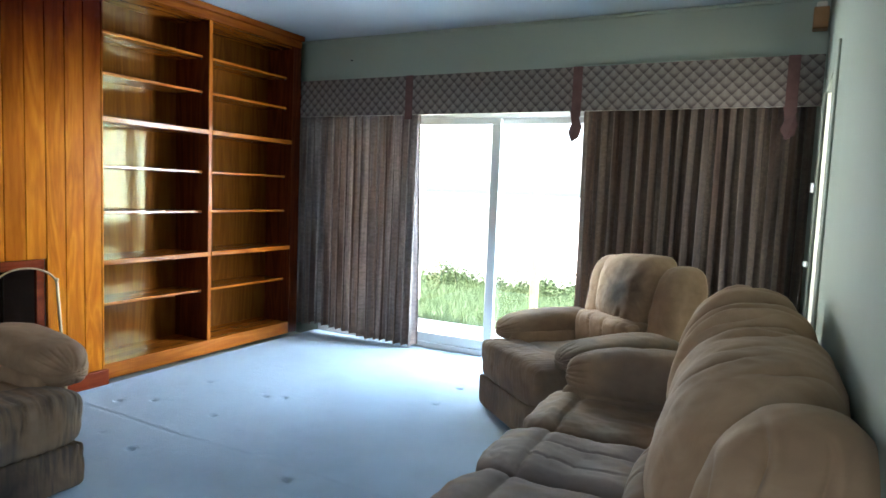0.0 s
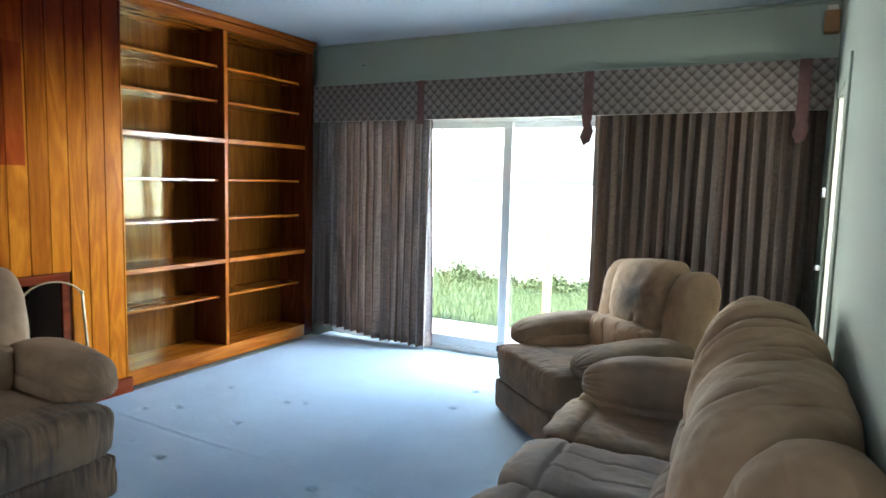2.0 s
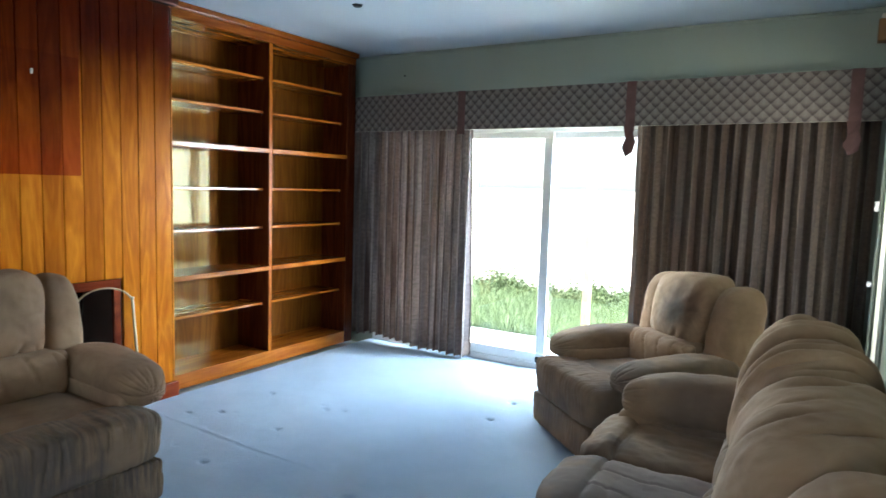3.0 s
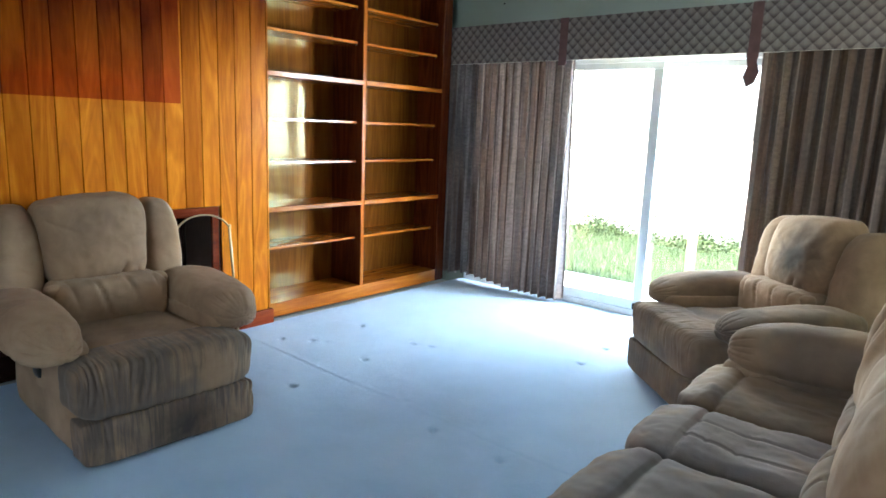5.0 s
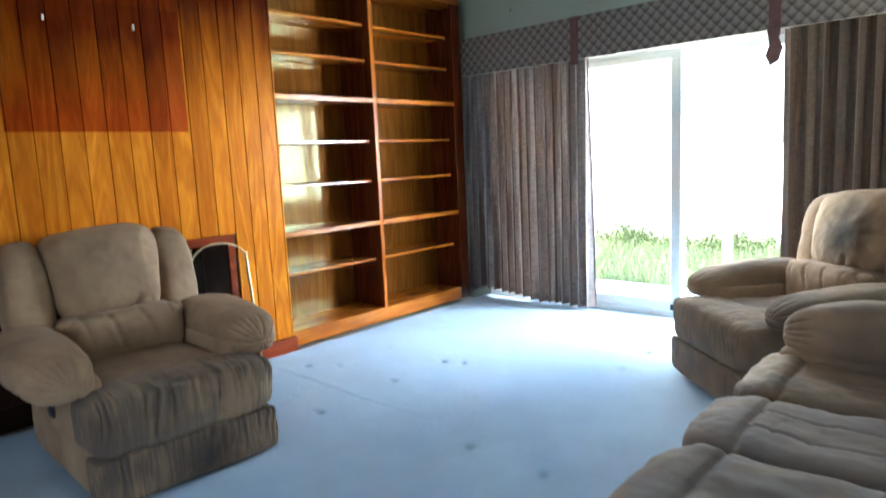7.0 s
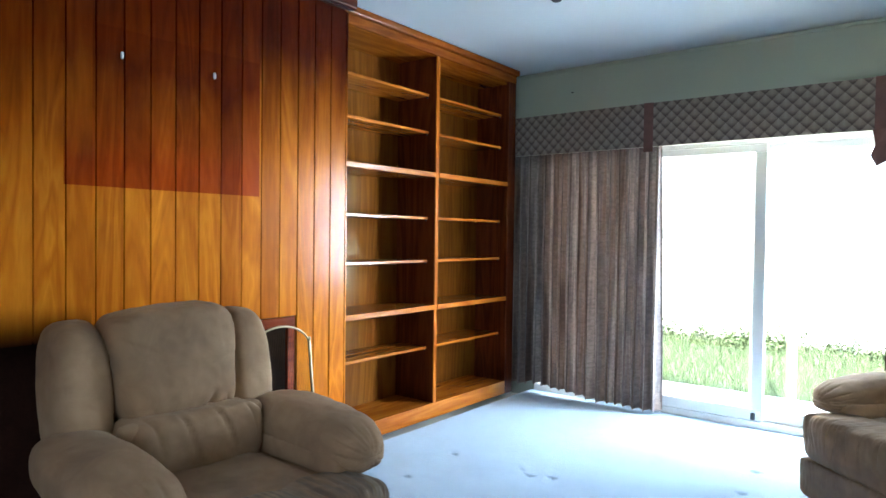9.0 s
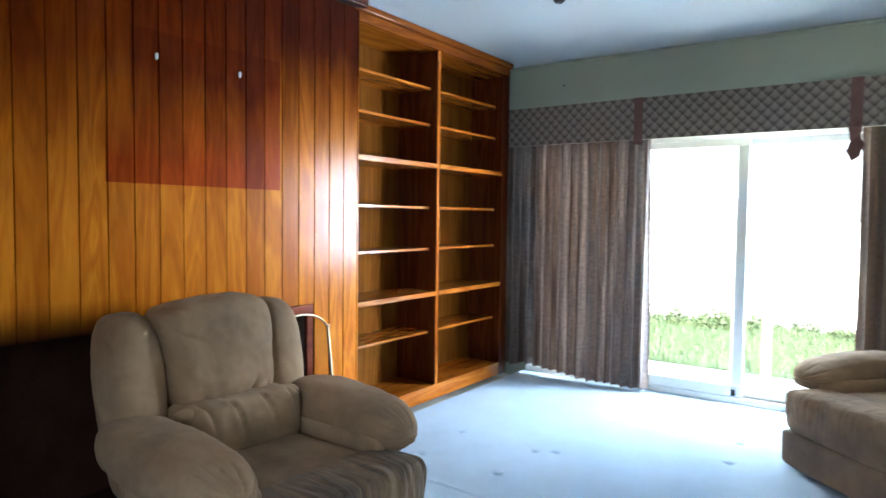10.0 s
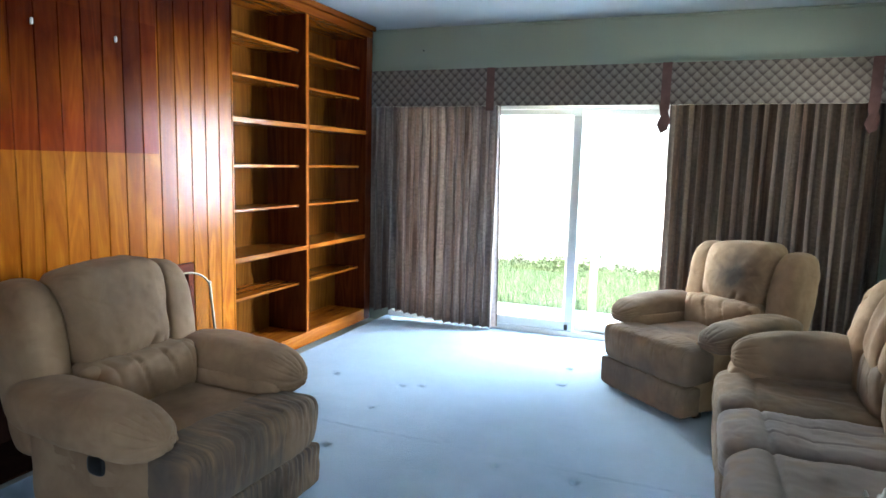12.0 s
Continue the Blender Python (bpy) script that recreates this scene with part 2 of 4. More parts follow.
def carpet_material():
    m, t, p = material("worn_blue_carpet")
    vec = coords(t, (1, 1, 1), shift=False)
    broad, blot, pile = noise_node(t, vec, 0.9, 3), noise_node(t, vec, 5.0, 5, 0.65), noise_node(t, vec, 75, 5, 0.8)
    f = math_node(t, "ADD", math_node(t, "MULTIPLY", broad, 0.4), math_node(t, "ADD", math_node(t, "MULTIPLY", blot, 0.28), math_node(t, "MULTIPLY", pile, 0.32)))
    col = ramp(t, f, [(0.32, (0.295, 0.420, 0.565)), (0.5, (0.37, 0.505, 0.675)), (0.68, (0.435, 0.58, 0.745))])
    t.links.new(col, p.inputs["Base Color"])
    p.inputs["Roughness"].default_value = 0.95
    p.inputs["Sheen Weight"].default_value = 0.3
    bump(t, p, math_node(t, "ADD", pile, math_node(t, "MULTIPLY", blot, 0.8)), 0.7, 0.010)
    return m


carpet_mat = carpet_material()


def curtain_material(name, tint):
    m, t, p = material(name)
    vec = coords(t, (1, 0.03, 1), "UV", shift=False)
    stripes = noise_node(t, vec, 13.0, 3, 0.6)
    vec2 = coords(t, (1, 1, 1), "UV", shift=False)
    mottled = noise_node(t, vec2, 38, 5, 0.75)
    base = ramp(t, stripes, [(0.36, (0.09, 0.048, 0.034)), (0.45, (0.23, 0.155, 0.115)), (0.51, (0.16, 0.125, 0.108)), (0.60, (0.36, 0.28, 0.22))])
    col = mix(t, "MULTIPLY", 0.7, base, ramp(t, mottled, [(0.38, (0.42, 0.42, 0.42)), (0.62, (1.0, 1.0, 1.0))]))
    col = mix(t, "MULTIPLY", 1.0, col, tint)
    t.links.new(col, p.inputs["Base Color"])
    p.inputs["Roughness"].default_value = 0.8
    p.inputs["Sheen Weight"].default_value = 0.2
    bump(t, p, mottled, 0.12, 0.002)
    through_cloth = t.nodes.new("ShaderNodeBsdfTranslucent")
    t.links.new(mix(t, "MIX", 0.35, col, (0.42, 0.34, 0.28)), through_cloth.inputs["Color"])
    both = node(t, "ShaderNodeMixShader", Fac=0.30)
    t.links.new(p.outputs[0], both.inputs[1])
    t.links.new(through_cloth.outputs[0], both.inputs[2])
    t.links.new(both.outputs[0], t.nodes["Material Output"].inputs["Surface"])
    return m


# one cloth twice: door-glare haze tinted into the left, shade into the right
curtain_hazed = curtain_material("hazed_curtain_cloth", (1.32, 1.45, 1.68))
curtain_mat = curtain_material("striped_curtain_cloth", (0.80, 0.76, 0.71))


def pelmet_material():
    """A woven lattice: dark crossing lines round pale scallops."""
    m, t, p = material("lattice_pelmet_cloth")
    c = t.nodes.new("ShaderNodeTexCoord")
    sep = t.nodes.new("ShaderNodeSeparateXYZ")
    t.links.new(c.outputs["UV"], sep.inputs[0])
    u, v = math_node(t, "MULTIPLY", sep.outputs[0], 1 / 0.085), math_node(t, "MULTIPLY", sep.outputs[1], 1 / 0.085)
    a, b = math_node(t, "ADD", u, v), math_node(t, "SUBTRACT", u, v)
    fa, fb = math_node(t, "FRACT", a), math_node(t, "FRACT", b)
    da, db = math_node(t, "ABSOLUTE", math_node(t, "SUBTRACT", fa, 0.5)), math_node(t, "ABSOLUTE", math_node(t, "SUBTRACT", fb, 0.5))
    edge = math_node(t, "MAXIMUM", da, db)
    shade = math_node(t, "SUBTRACT", math_node(t, "ADD", fb, math_node(t, "SUBTRACT", 1.0, fa)), 1.0)
    f = math_node(t, "ADD", math_node(t, "MULTIPLY", shade, -0.28), math_node(t, "SUBTRACT", 0.62, math_node(t, "MULTIPLY", edge, 0.4)))
    w = noise_node(t, c.outputs["UV"], 90, 4)
    f = math_node(t, "ADD", f, math_node(t, "MULTIPLY", w, 0.12))
    col = ramp(t, f, [(0.32, (0.060, 0.046, 0.040)), (0.45, (0.115, 0.092, 0.080)), (0.75, (0.235, 0.205, 0.175))])
    t.links.new(col, p.inputs["Base Color"])
    p.inputs["Roughness"].default_value = 0.85
    bump(t, p, w, 0.3, 0.001)
    return m


pelmet_mat = pelmet_material()


def glass_material():
    m, t, p = material("window_glass")
    p.inputs["Base Color"].default_value = (0.96, 0.98, 0.97, 1)
    p.inputs["Roughness"].default_value = 0.0
    p.inputs["IOR"].default_value = 1.45
    p.inputs["Transmission Weight"].default_value = 1.0
    return m


glass = glass_material()


def leaf_material(name, lo, hi):
    m, t, p = material(name)
    geo = t.nodes.new("ShaderNodeNewGeometry")
    t.links.new(ramp(t, geo.outputs["Random Per Island"], [(0.0, lo), (1.0, hi)]), p.inputs["Base Color"])
    p.inputs["Roughness"].default_value = 0.6
    p.inputs["Subsurface Weight"].default_value = 0.0
    return m


grass_mat = leaf_material("grass_blades", (0.050, 0.080, 0.026), (0.082, 0.115, 0.044))
leaf_mat = leaf_material("weed_leaves", (0.024, 0.042, 0.010), (0.060, 0.085, 0.022))
turf_mat = plain("turf_soil", (0.060, 0.085, 0.030), 0.95, spread=0.4, relief=0.01)


# ---- building helpers ----
def add_box(bm, lo, hi, bevel=0.0, segments=1):
    made = bmesh.ops.create_cube(bm, size=1.0)["verts"]
    for v in made:
        v.co = Vector([lo[i] + (v.co[i] + 0.5) * (hi[i] - lo[i]) for i in range(3)])
    if bevel:
        edges = list({e for v in made for e in v.link_edges})
        bmesh.ops.bevel(bm, geom=edges, offset=bevel, segments=segments, profile=0.5, affect="EDGES")
    return bm


def box_bm(lo, hi, bevel=0.0, segments=1):
    return add_box(bmesh.new(), lo, hi, bevel, segments)


def part(name, bm, mat, parent=None, label="", smooth=False, kind=""):
    data = bpy.data.meshes.new(name)
    bmesh.ops.recalc_face_normals(bm, faces=bm.faces)
    bm.to_mesh(data)
    bm.free()
    data.materials.append(mat)
    if smooth:
        data.shade_smooth()
    ob = new(name, data)
    ob.parent = parent
    return tagged(ob, label=label, kind=kind)


def mesh_part(name, verts, faces, mat, parent=None, label="", smooth=True, kind="", uv=None):
    data = bpy.data.meshes.new(name)
    data.from_pydata([tuple(map(float, v)) for v in verts], [], [tuple(f) for f in faces])
    data.materials.append(mat)
    if uv is not None:
        layer = data.uv_layers.new(name="uv")
        loops = np.empty(len(data.loops), dtype=np.int32)
        data.loops.foreach_get("vertex_index", loops)
        layer.data.foreach_set("uv", np.asarray(uv, dtype=np.float32)[loops].ravel())
    if smooth:
        data.shade_smooth()
    data.update()
    ob = new(name, data)
    ob.parent = parent
    return tagged(ob, label=label, kind=kind)


def thing(name, label, category, m=None, group=""):
    ob = new(name)
    ob.empty_display_size = 0.1
    if m is not None:
        ob.matrix_basis = m
    return tagged(ob, label=label, category=category, group=group)


def structure(name, bm, mat, label, parent=None):
    return part(name, bm, mat, parent, label, kind="structure")


def tube(points, radius, sides=8):
    """A round bar through the points."""
    bm = bmesh.new()
    rings = []
    pts = [Vector(p) for p in points]
    for i, p in enumerate(pts):
        way = (pts[min(i + 1, len(pts) - 1)] - pts[max(i - 1, 0)]).normalized()
        side = way.cross(Vector((0.3, 1, 0.2))).normalized()
        up = way.cross(side)
        rings.append([bm.verts.new(p + radius * (side * math.cos(a) + up * math.sin(a))) for a in [2 * math.pi * k / sides for k in range(sides)]])
    for a, b in zip(rings, rings[1:]):
        for k in range(sides):
            bm.faces.new((a[k], a[(k + 1) % sides], b[(k + 1) % sides], b[k]))
    bm.faces.new(rings[0])
    bm.faces.new(rings[-1])
    return bm


GRIDS = {}


def cube_grid(n):
    """The surface of a cube from -1 to 1 as an n x n grid a side, welded."""
    if n in GRIDS:
        return GRIDS[n]
    index, verts, faces = {}, [], []

    def corner(p):
        key = tuple(round(c * n) for c in p)
        if key not in index:
            index[key] = len(verts)
            verts.append(p)
        return index[key]
    steps = [-1 + 2 * k / n for k in range(n + 1)]
    for axis in range(3):
        for sign in (-1, 1):
            for i in range(n):
                for j in range(n):
                    quad = []
                    for a, b in ((i, j), (i + 1, j), (i + 1, j + 1), (i, j + 1)):
                        p = [0, 0, 0]
                        p[axis], p[(axis + 1) % 3], p[(axis + 2) % 3] = sign, steps[a], steps[b]
                        quad.append(corner(tuple(p)))
                    faces.append(quad if sign > 0 else quad[::-1])
    GRIDS[n] = np.array(verts), faces
    return GRIDS[n]


def cushion(name, centre, size, mat, parent, power=4.0, n=22, shape=None, wrinkle=0.006, label="", seed=0.0):
    """A stuffed cushion: a rounded block, shaped by a function of its unit coordinates, with soft wrinkles."""
    unit, faces = cube_grid(n)
    unit = np.sin(unit * (math.pi / 2) * 0.92) / math.sin(math.pi / 2 * 0.92)
    reach = (np.abs(unit) ** power).sum(axis=1) ** (1 / power)
    p = unit / reach[:, None]
    half = np.array(size) / 2
    verts = p * half
    normal = np.sign(p) * np.abs(p) ** (power - 1) / half
    normal /= np.linalg.norm(normal, axis=1)[:, None]
    lumps = np.array([noise.fractal(Vector((a + seed, b, c)) * 7.0, 0.8, 2.0, 3) for a, b, c in verts])
    verts = verts + normal * (lumps * wrinkle)[:, None]
    if shape:
        verts = shape(p, verts, normal)
    return mesh_part(name, verts + np.array(centre), faces, mat, parent, label)


# ---- rooms ----
CEIL, NORTH, EAST, SOUTH, WEST = 2.78, 6.20, 1.515, -1.60, -3.15
WALL = 0.14


def build_shell():
    bm = bmesh.new()
    add_box(bm, (WEST - WALL, SOUTH - WALL, -0.15), (EAST + 1.6, NORTH + 0.12, -0.06))
    structure("floor", bm, concrete, "concrete floor slab under the carpet")
    # north wall with the opening of the sliding door
    bm = bmesh.new()
    add_box(bm, (WEST - WALL, NORTH, -0.06), (-2.64, NORTH + 0.12, CEIL))
    add_box(bm, (0.12, NORTH, -0.06), (EAST + WALL, NORTH + 0.12, CEIL))
    add_box(bm, (-2.64, NORTH, 2.09), (0.12, NORTH + 0.12, CEIL))
    structure("wall_north", bm, wall_paint, "sage green painted plaster wall round a sliding door")
    # east wall with a narrow doorway near the corner
    bm = bmesh.new()
    add_box(bm, (EAST, SOUTH - WALL, -0.06), (EAST + WALL, 4.86, CEIL))
    add_box(bm, (EAST, 5.66, -0.06), (EAST + WALL, NORTH, CEIL))
    add_box(bm, (EAST, 4.86, 2.08), (EAST + WALL, 5.66, CEIL))
    structure("wall_east", bm, wall_paint, "sage green painted plaster wall with a doorway")
    structure("wall_west", box_bm((WEST - WALL, SOUTH - WALL, -0.06), (WEST, NORTH, CEIL)), wall_paint, "plaster wall behind the bookcase")
    # south wall, unseen, with an opening added behind the viewer for fill light
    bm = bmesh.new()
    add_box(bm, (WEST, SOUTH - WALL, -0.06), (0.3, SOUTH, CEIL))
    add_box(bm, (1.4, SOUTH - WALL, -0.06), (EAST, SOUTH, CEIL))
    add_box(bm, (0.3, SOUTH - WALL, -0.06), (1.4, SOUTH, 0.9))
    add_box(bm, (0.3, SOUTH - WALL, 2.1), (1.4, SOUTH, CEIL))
    structure("wall_south", bm, wall_paint, "plain plaster wall with an added opening, out of view")
    structure("ceiling", box_bm((WEST - WALL, SOUTH - WALL, CEIL), (EAST + 1.6, NORTH + 0.12, CEIL + 0.2)), ceiling_paint, "plain white painted ceiling")
    # unseen slab added to block the sun from the rear opening
    structure("roof_eave", box_bm((WEST - WALL, SOUTH - WALL - 1.5, CEIL), (EAST + WALL, SOUTH - WALL - 0.001, CEIL + 0.2)), ceiling_paint, "added overhang, out of view, that keeps the sun off the rear opening")
    # the next room beyond the east doorway
    bm = bmesh.new()
    add_box(bm, (EAST + 1.5, 4.2, -0.06), (EAST + 1.6, NORTH, CEIL))
    add_box(bm, (EAST + WALL, 4.1, -0.06), (EAST + 1.6, 4.2, 0.9))
    add_box(bm, (EAST + WALL, NORTH, -0.06), (EAST + 1.6, NORTH + 0.12, CEIL))
    structure("wall_passage", bm, wall_paint, "plain wall of the bright passage beyond the doorway")
    # cornice along the north and east walls
    bm = bmesh.new()
    add_box(bm, (-3.14, NORTH - 0.022, CEIL - 0.028), (EAST, NORTH - 0.001, CEIL - 0.002), 0.008, 2)
    add_box(bm, (EAST - 0.022, SOUTH, CEIL - 0.028), (EAST - 0.001, NORTH - 0.024, CEIL - 0.002), 0.008, 2)
    structure("cornice", bm, wall_paint, "narrow painted plaster cornice")
    # architrave and lining of the doorway
    door = structure("door_frame_east", box_bm((EAST - 0.012, 4.64, 0.0), (EAST - 0.0005, 4.875, 2.16), 0.003), wall_paint, "painted door frame with a bright lit jamb")
    part("architrave", box_bm((EAST - 0.022, 5.645, 0.0), (EAST - 0.0005, 5.73, 2.16), 0.004), wall_paint, door)
    part("architrave", box_bm((EAST - 0.012, 4.876, 2.065), (EAST - 0.0005, 5.644, 2.16), 0.003), wall_paint, door)
    part("jamb", box_bm((EAST + 0.075, 5.64, 0.0), (EAST + WALL, 5.659, 2.06), 0.002), cream_paint, door)
    part("door_stop", box_bm((EAST + 0.001, 5.60, 0.0), (EAST + 0.074, 5.659, 2.06), 0.002), cream_paint, door)
    part("jamb", box_bm((EAST + 0.001, 4.861, 0.0), (EAST + WALL, 4.88, 2.06), 0.002), cream_paint, door)
    for z in (0.35, 1.05, 1.75):
        part("hinge", box_bm((EAST + 0.085, 5.634, z), (EAST + 0.10, 5.6395, z + 0.09)), metal_dark, door)
    part("catch", box_bm((EAST - 0.045, 5.66, 1.48), (EAST - 0.0225, 5.69, 1.54), 0.004), rail_white, door, "small white catch")
    part("catch", box_bm((EAST - 0.050, 5.66, 1.03), (EAST - 0.0225, 5.69, 1.065), 0.006), rail_white, door, "small white catch")


build_shell()


def build_carpet():
    """A fitted carpet with a few dents and a raised seam."""
    x0, x1, y0, y1 = -2.66, EAST, SOUTH, NORTH + 0.02
    nx, ny = 330, 600
    xs, ys = np.linspace(x0, x1, nx), np.linspace(y0, y1, ny)
    gx, gy = np.meshgrid(xs, ys)
    z = np.zeros_like(gx)
    seam = gy - 3.635 + 0.02 * (gx + 1.5) - 0.006 * np.sin(gx * 5)
    z += (0.0028 * np.exp(-(seam / 0.012) ** 2) - 0.0028 * np.exp(-((seam + 0.022) / 0.009) ** 2)) * (0.75 + 0.25 * np.sin(gx * 3 + 1))
    rng = random.Random(5)
    dents = [(-0.66, 2.67), (-0.25, 3.48), (-0.66, 3.49), (-1.58, 3.34), (-0.605, 4.875), (-0.62, 5.27), (-1.61, 3.92), (-1.61, 4.37), (-1.49, 4.42),
             (-2.13, 3.92), (-2.15, 4.39), (-2.3, 3.79), (-2.04, 3.97), (-2.5, 4.47), (-1.68, 4.42), (-1.0, 4.1), (-1.9, 3.4)]
    dents += [(rng.uniform(-2.4, 0.2), rng.uniform(1.0, 5.6)) for _ in range(9)]
    for k, (dx, dy) in enumerate(dents):
        depth = 0.026 if k < 6 else 0.016 if k < 12 else 0.008
        r = 0.017 if k < 12 else 0.013
        z -= depth * np.exp(-(((gx - dx) / (r * 1.3)) ** 2 + ((gy - dy) / r) ** 2))
    lumps = np.array([noise.noise(Vector((a * 2.2, b * 2.2, 1.0))) for a, b in zip(gx.ravel(), gy.ravel())]).reshape(gx.shape)
    z += 0.002 * lumps
    fine = np.array([noise.noise(Vector((a * 11, b * 11, 4.0))) for a, b in zip(gx.ravel(), gy.ravel())]).reshape(gx.shape)
    z += 0.0012 * fine
    verts = np.stack([gx.ravel(), gy.ravel(), z.ravel()], axis=1)
    idx = np.arange(nx * ny).reshape(ny, nx)
    faces = np.stack([idx[:-1, :-1], idx[:-1, 1:], idx[1:, 1:], idx[1:, :-1]], axis=-1).reshape(-1, 4)
    mesh_part("carpet", verts, faces.tolist(), carpet_mat, label="worn light blue fitted carpet with dents and a raised seam", kind="structure")


build_carpet()


def build_sliding_door():
    y = 6.25
    frame_ob = structure("door_1", box_bm((-2.635, y - 0.045, 0.0), (0.115, y + 0.05, 0.05), 0.004), frame_paint, "white aluminium sliding glass door onto a terrace")
    part("head", box_bm((-2.635, y - 0.045, 2.03), (0.115, y + 0.05, 2.085), 0.004), frame_paint, frame_ob)
    for x in (-2.635, 0.07):
        part("jamb", box_bm((x, y - 0.045, 0.051), (x + 0.045, y + 0.05, 2.029), 0.004), frame_paint, frame_ob)
    for x0, x1, dy in ((-2.588, -1.66, 0.022), (-1.735, -0.785, -0.022), (-0.885, 0.068, 0.022)):
        sash = part("sash", box_bm((x0, y + dy - 0.018, 0.052), (x1, y + dy + 0.018, 0.135), 0.004), frame_paint, frame_ob)
        part("rail", box_bm((x0, y + dy - 0.018, 1.975), (x1, y + dy + 0.018, 2.028), 0.004), frame_paint, sash)
        for xa in (x0, x1 - 0.082):
            part("stile", box_bm((xa, y + dy - 0.018, 0.136), (xa + 0.082, y + dy + 0.018, 1.974), 0.004), frame_paint, sash)
        pane = part("pane", box_bm((x0 + 0.07, y + dy - 0.003, 0.13), (x1 - 0.07, y + dy + 0.003, 1.98)), glass, sash)
        pane.visible_shadow = False
    part("door_catch", box_bm((-0.86, y - 0.062, 0.06), (-0.83, y - 0.041, 0.11), 0.006, 2), metal_dark, frame_ob)


build_sliding_door()


def build_curtain(name, x0, x1, top, hem, folds, label, seed, cloth):
    """A heavy pleated curtain with two faces, hung from a hidden rail."""
    rng = random.Random(seed)
    n, rows = folds * 14, 26
    phase = np.cumsum([rng.uniform(0.6, 1.4) for _ in range(n)])
    phase = phase / phase[-1] * folds * 2 * math.pi
    deep = np.interp(np.arange(n), np.arange(0, n + 14, 14), [rng.uniform(0.55, 1.2) for _ in range(len(np.arange(0, n + 14, 14)))])
    verts, uv = [], []
    for j in range(rows + 1):
        v = j / rows
        for side in (0, 1):
            for i in range(n):
                s = i / (n - 1)
                a = phase[i] + 0.5 * math.sin(2.2 * v + s * 9 + seed)
                amp = (0.034 + 0.014 * v) * deep[i]
                x = x0 + (x1 - x0) * s + 0.012 * math.sin(a * 2) + 0.010 * v * math.sin(s * 17 + seed)
                yy = 6.125 + amp * (math.sin(a) + 0.32 * math.sin(2 * a + 0.8)) + side * 0.004
                z = top + (hem(s) - top) * v + (0.004 * math.sin(a + 0.6) + 0.008 * math.sin(s * 23 + seed) if v > 0.97 else 0)
                verts.append((x, yy, z))
                uv.append((s * (x1 - x0) * 2.2, z))
    faces = []
    for j in range(rows):
        for side in (0, 1):
            a0, b0 = (2 * j + side) * n, (2 * j + 2 + side) * n
            faces += [(a0 + i, a0 + i + 1, b0 + i + 1, b0 + i) if side else (a0 + i, b0 + i, b0 + i + 1, a0 + i + 1) for i in range(n - 1)]
    for end in (0, n - 1):
        faces += [((2 * j) * n + end, (2 * j + 1) * n + end, (2 * j + 3) * n + end, (2 * j + 2) * n + end) for j in range(rows)]
    last = 2 * rows * n
    faces += [(last + i, last + i + 1, last + n + i + 1, last + n + i) for i in range(n - 1)]
    ob = mesh_part(name, verts, faces, cloth, uv=uv)
    return tagged(ob, label, "curtain", "curtains of the sliding door")


build_curtain("curtain", -2.86, -1.50, 2.12, lambda s: 0.075 - 0.055 * min(1, s * 1.4) + (0.02 if 0.15 < s < 0.45 else 0), 17, "long brown and grey striped curtain, hem just off the carpet", 3, curtain_hazed)
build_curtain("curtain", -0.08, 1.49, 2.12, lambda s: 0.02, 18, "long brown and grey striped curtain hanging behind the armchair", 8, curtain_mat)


def build_pelmet():
    x0, x1, y, z0, z1 = -2.86, 1.505, 6.05, 2.045, 2.375
    base = thing("pelmet", "padded pelmet in woven lattice cloth with dusty red bands", "pelmet", pose(x0, y, z0))
    w, h = x1 - x0, z1 - z0
    nx, nz = 360, 34
    xs, zs = np.linspace(0, w, nx), np.linspace(0, h, nz)
    gx, gz = np.meshgrid(xs, zs)
    u, v = gx / 0.085, gz / 0.085
    quilt = np.abs(np.sin((u + v) * math.pi) * np.sin((u - v) * math.pi)) ** 0.5
    gy = -0.0018 * quilt
    verts = np.stack([gx.ravel(), gy.ravel(), gz.ravel()], axis=1)
    idx = np.arange(nx * nz).reshape(nz, nx)
    faces = np.stack([idx[:-1, :-1], idx[:-1, 1:], idx[1:, 1:], idx[1:, :-1]], axis=-1).reshape(-1, 4)
    mesh_part("cover", verts, faces.tolist(), pelmet_mat, base, uv=np.stack([gx.ravel(), gz.ravel()], axis=1))
    bm = box_bm((0, 0.001, 0), (w, 0.02, h))
    add_box(bm, (0, 0.0205, h - 0.02), (w, 0.149, h))
    part("board", bm, cream_paint, base)
    for xb, hang in ((-1.585, 0), (-0.11, 1), (1.33, 2)):
        bx = xb - x0
        part("band", box_bm((bx - 0.036, -0.010, -0.04), (bx + 0.036, -0.0062, h + 0.002), 0.001), ribbon_mat, base, "dusty red cloth band")
        if hang:
            zd = -0.23 if hang == 1 else -0.22
            pts = [(-0.045, 0.0), (0.035, 0.0), (0.028, -0.06), (0.050, -0.12), (0.030, zd + 0.03), (-0.02, zd), (-0.055, zd + 0.07), (-0.03, -0.09)]
            bm = bmesh.new()
            front = [bm.verts.new((bx + a, -0.012 - 0.01 * math.sin(k * 1.7), b)) for k, (a, b) in enumerate(pts)]
            back = [bm.verts.new((v.co.x, v.co.y + 0.004, v.co.z)) for v in front]
            bm.faces.new(front)
            bm.faces.new(back[::-1])
            for k in range(len(pts)):
                bm.faces.new((front[k], back[k], back[(k + 1) % len(pts)], front[(k + 1) % len(pts)]))
            part("tail", bm, ribbon_mat, base, "loose hanging end of a red cloth band")


build_pelmet()


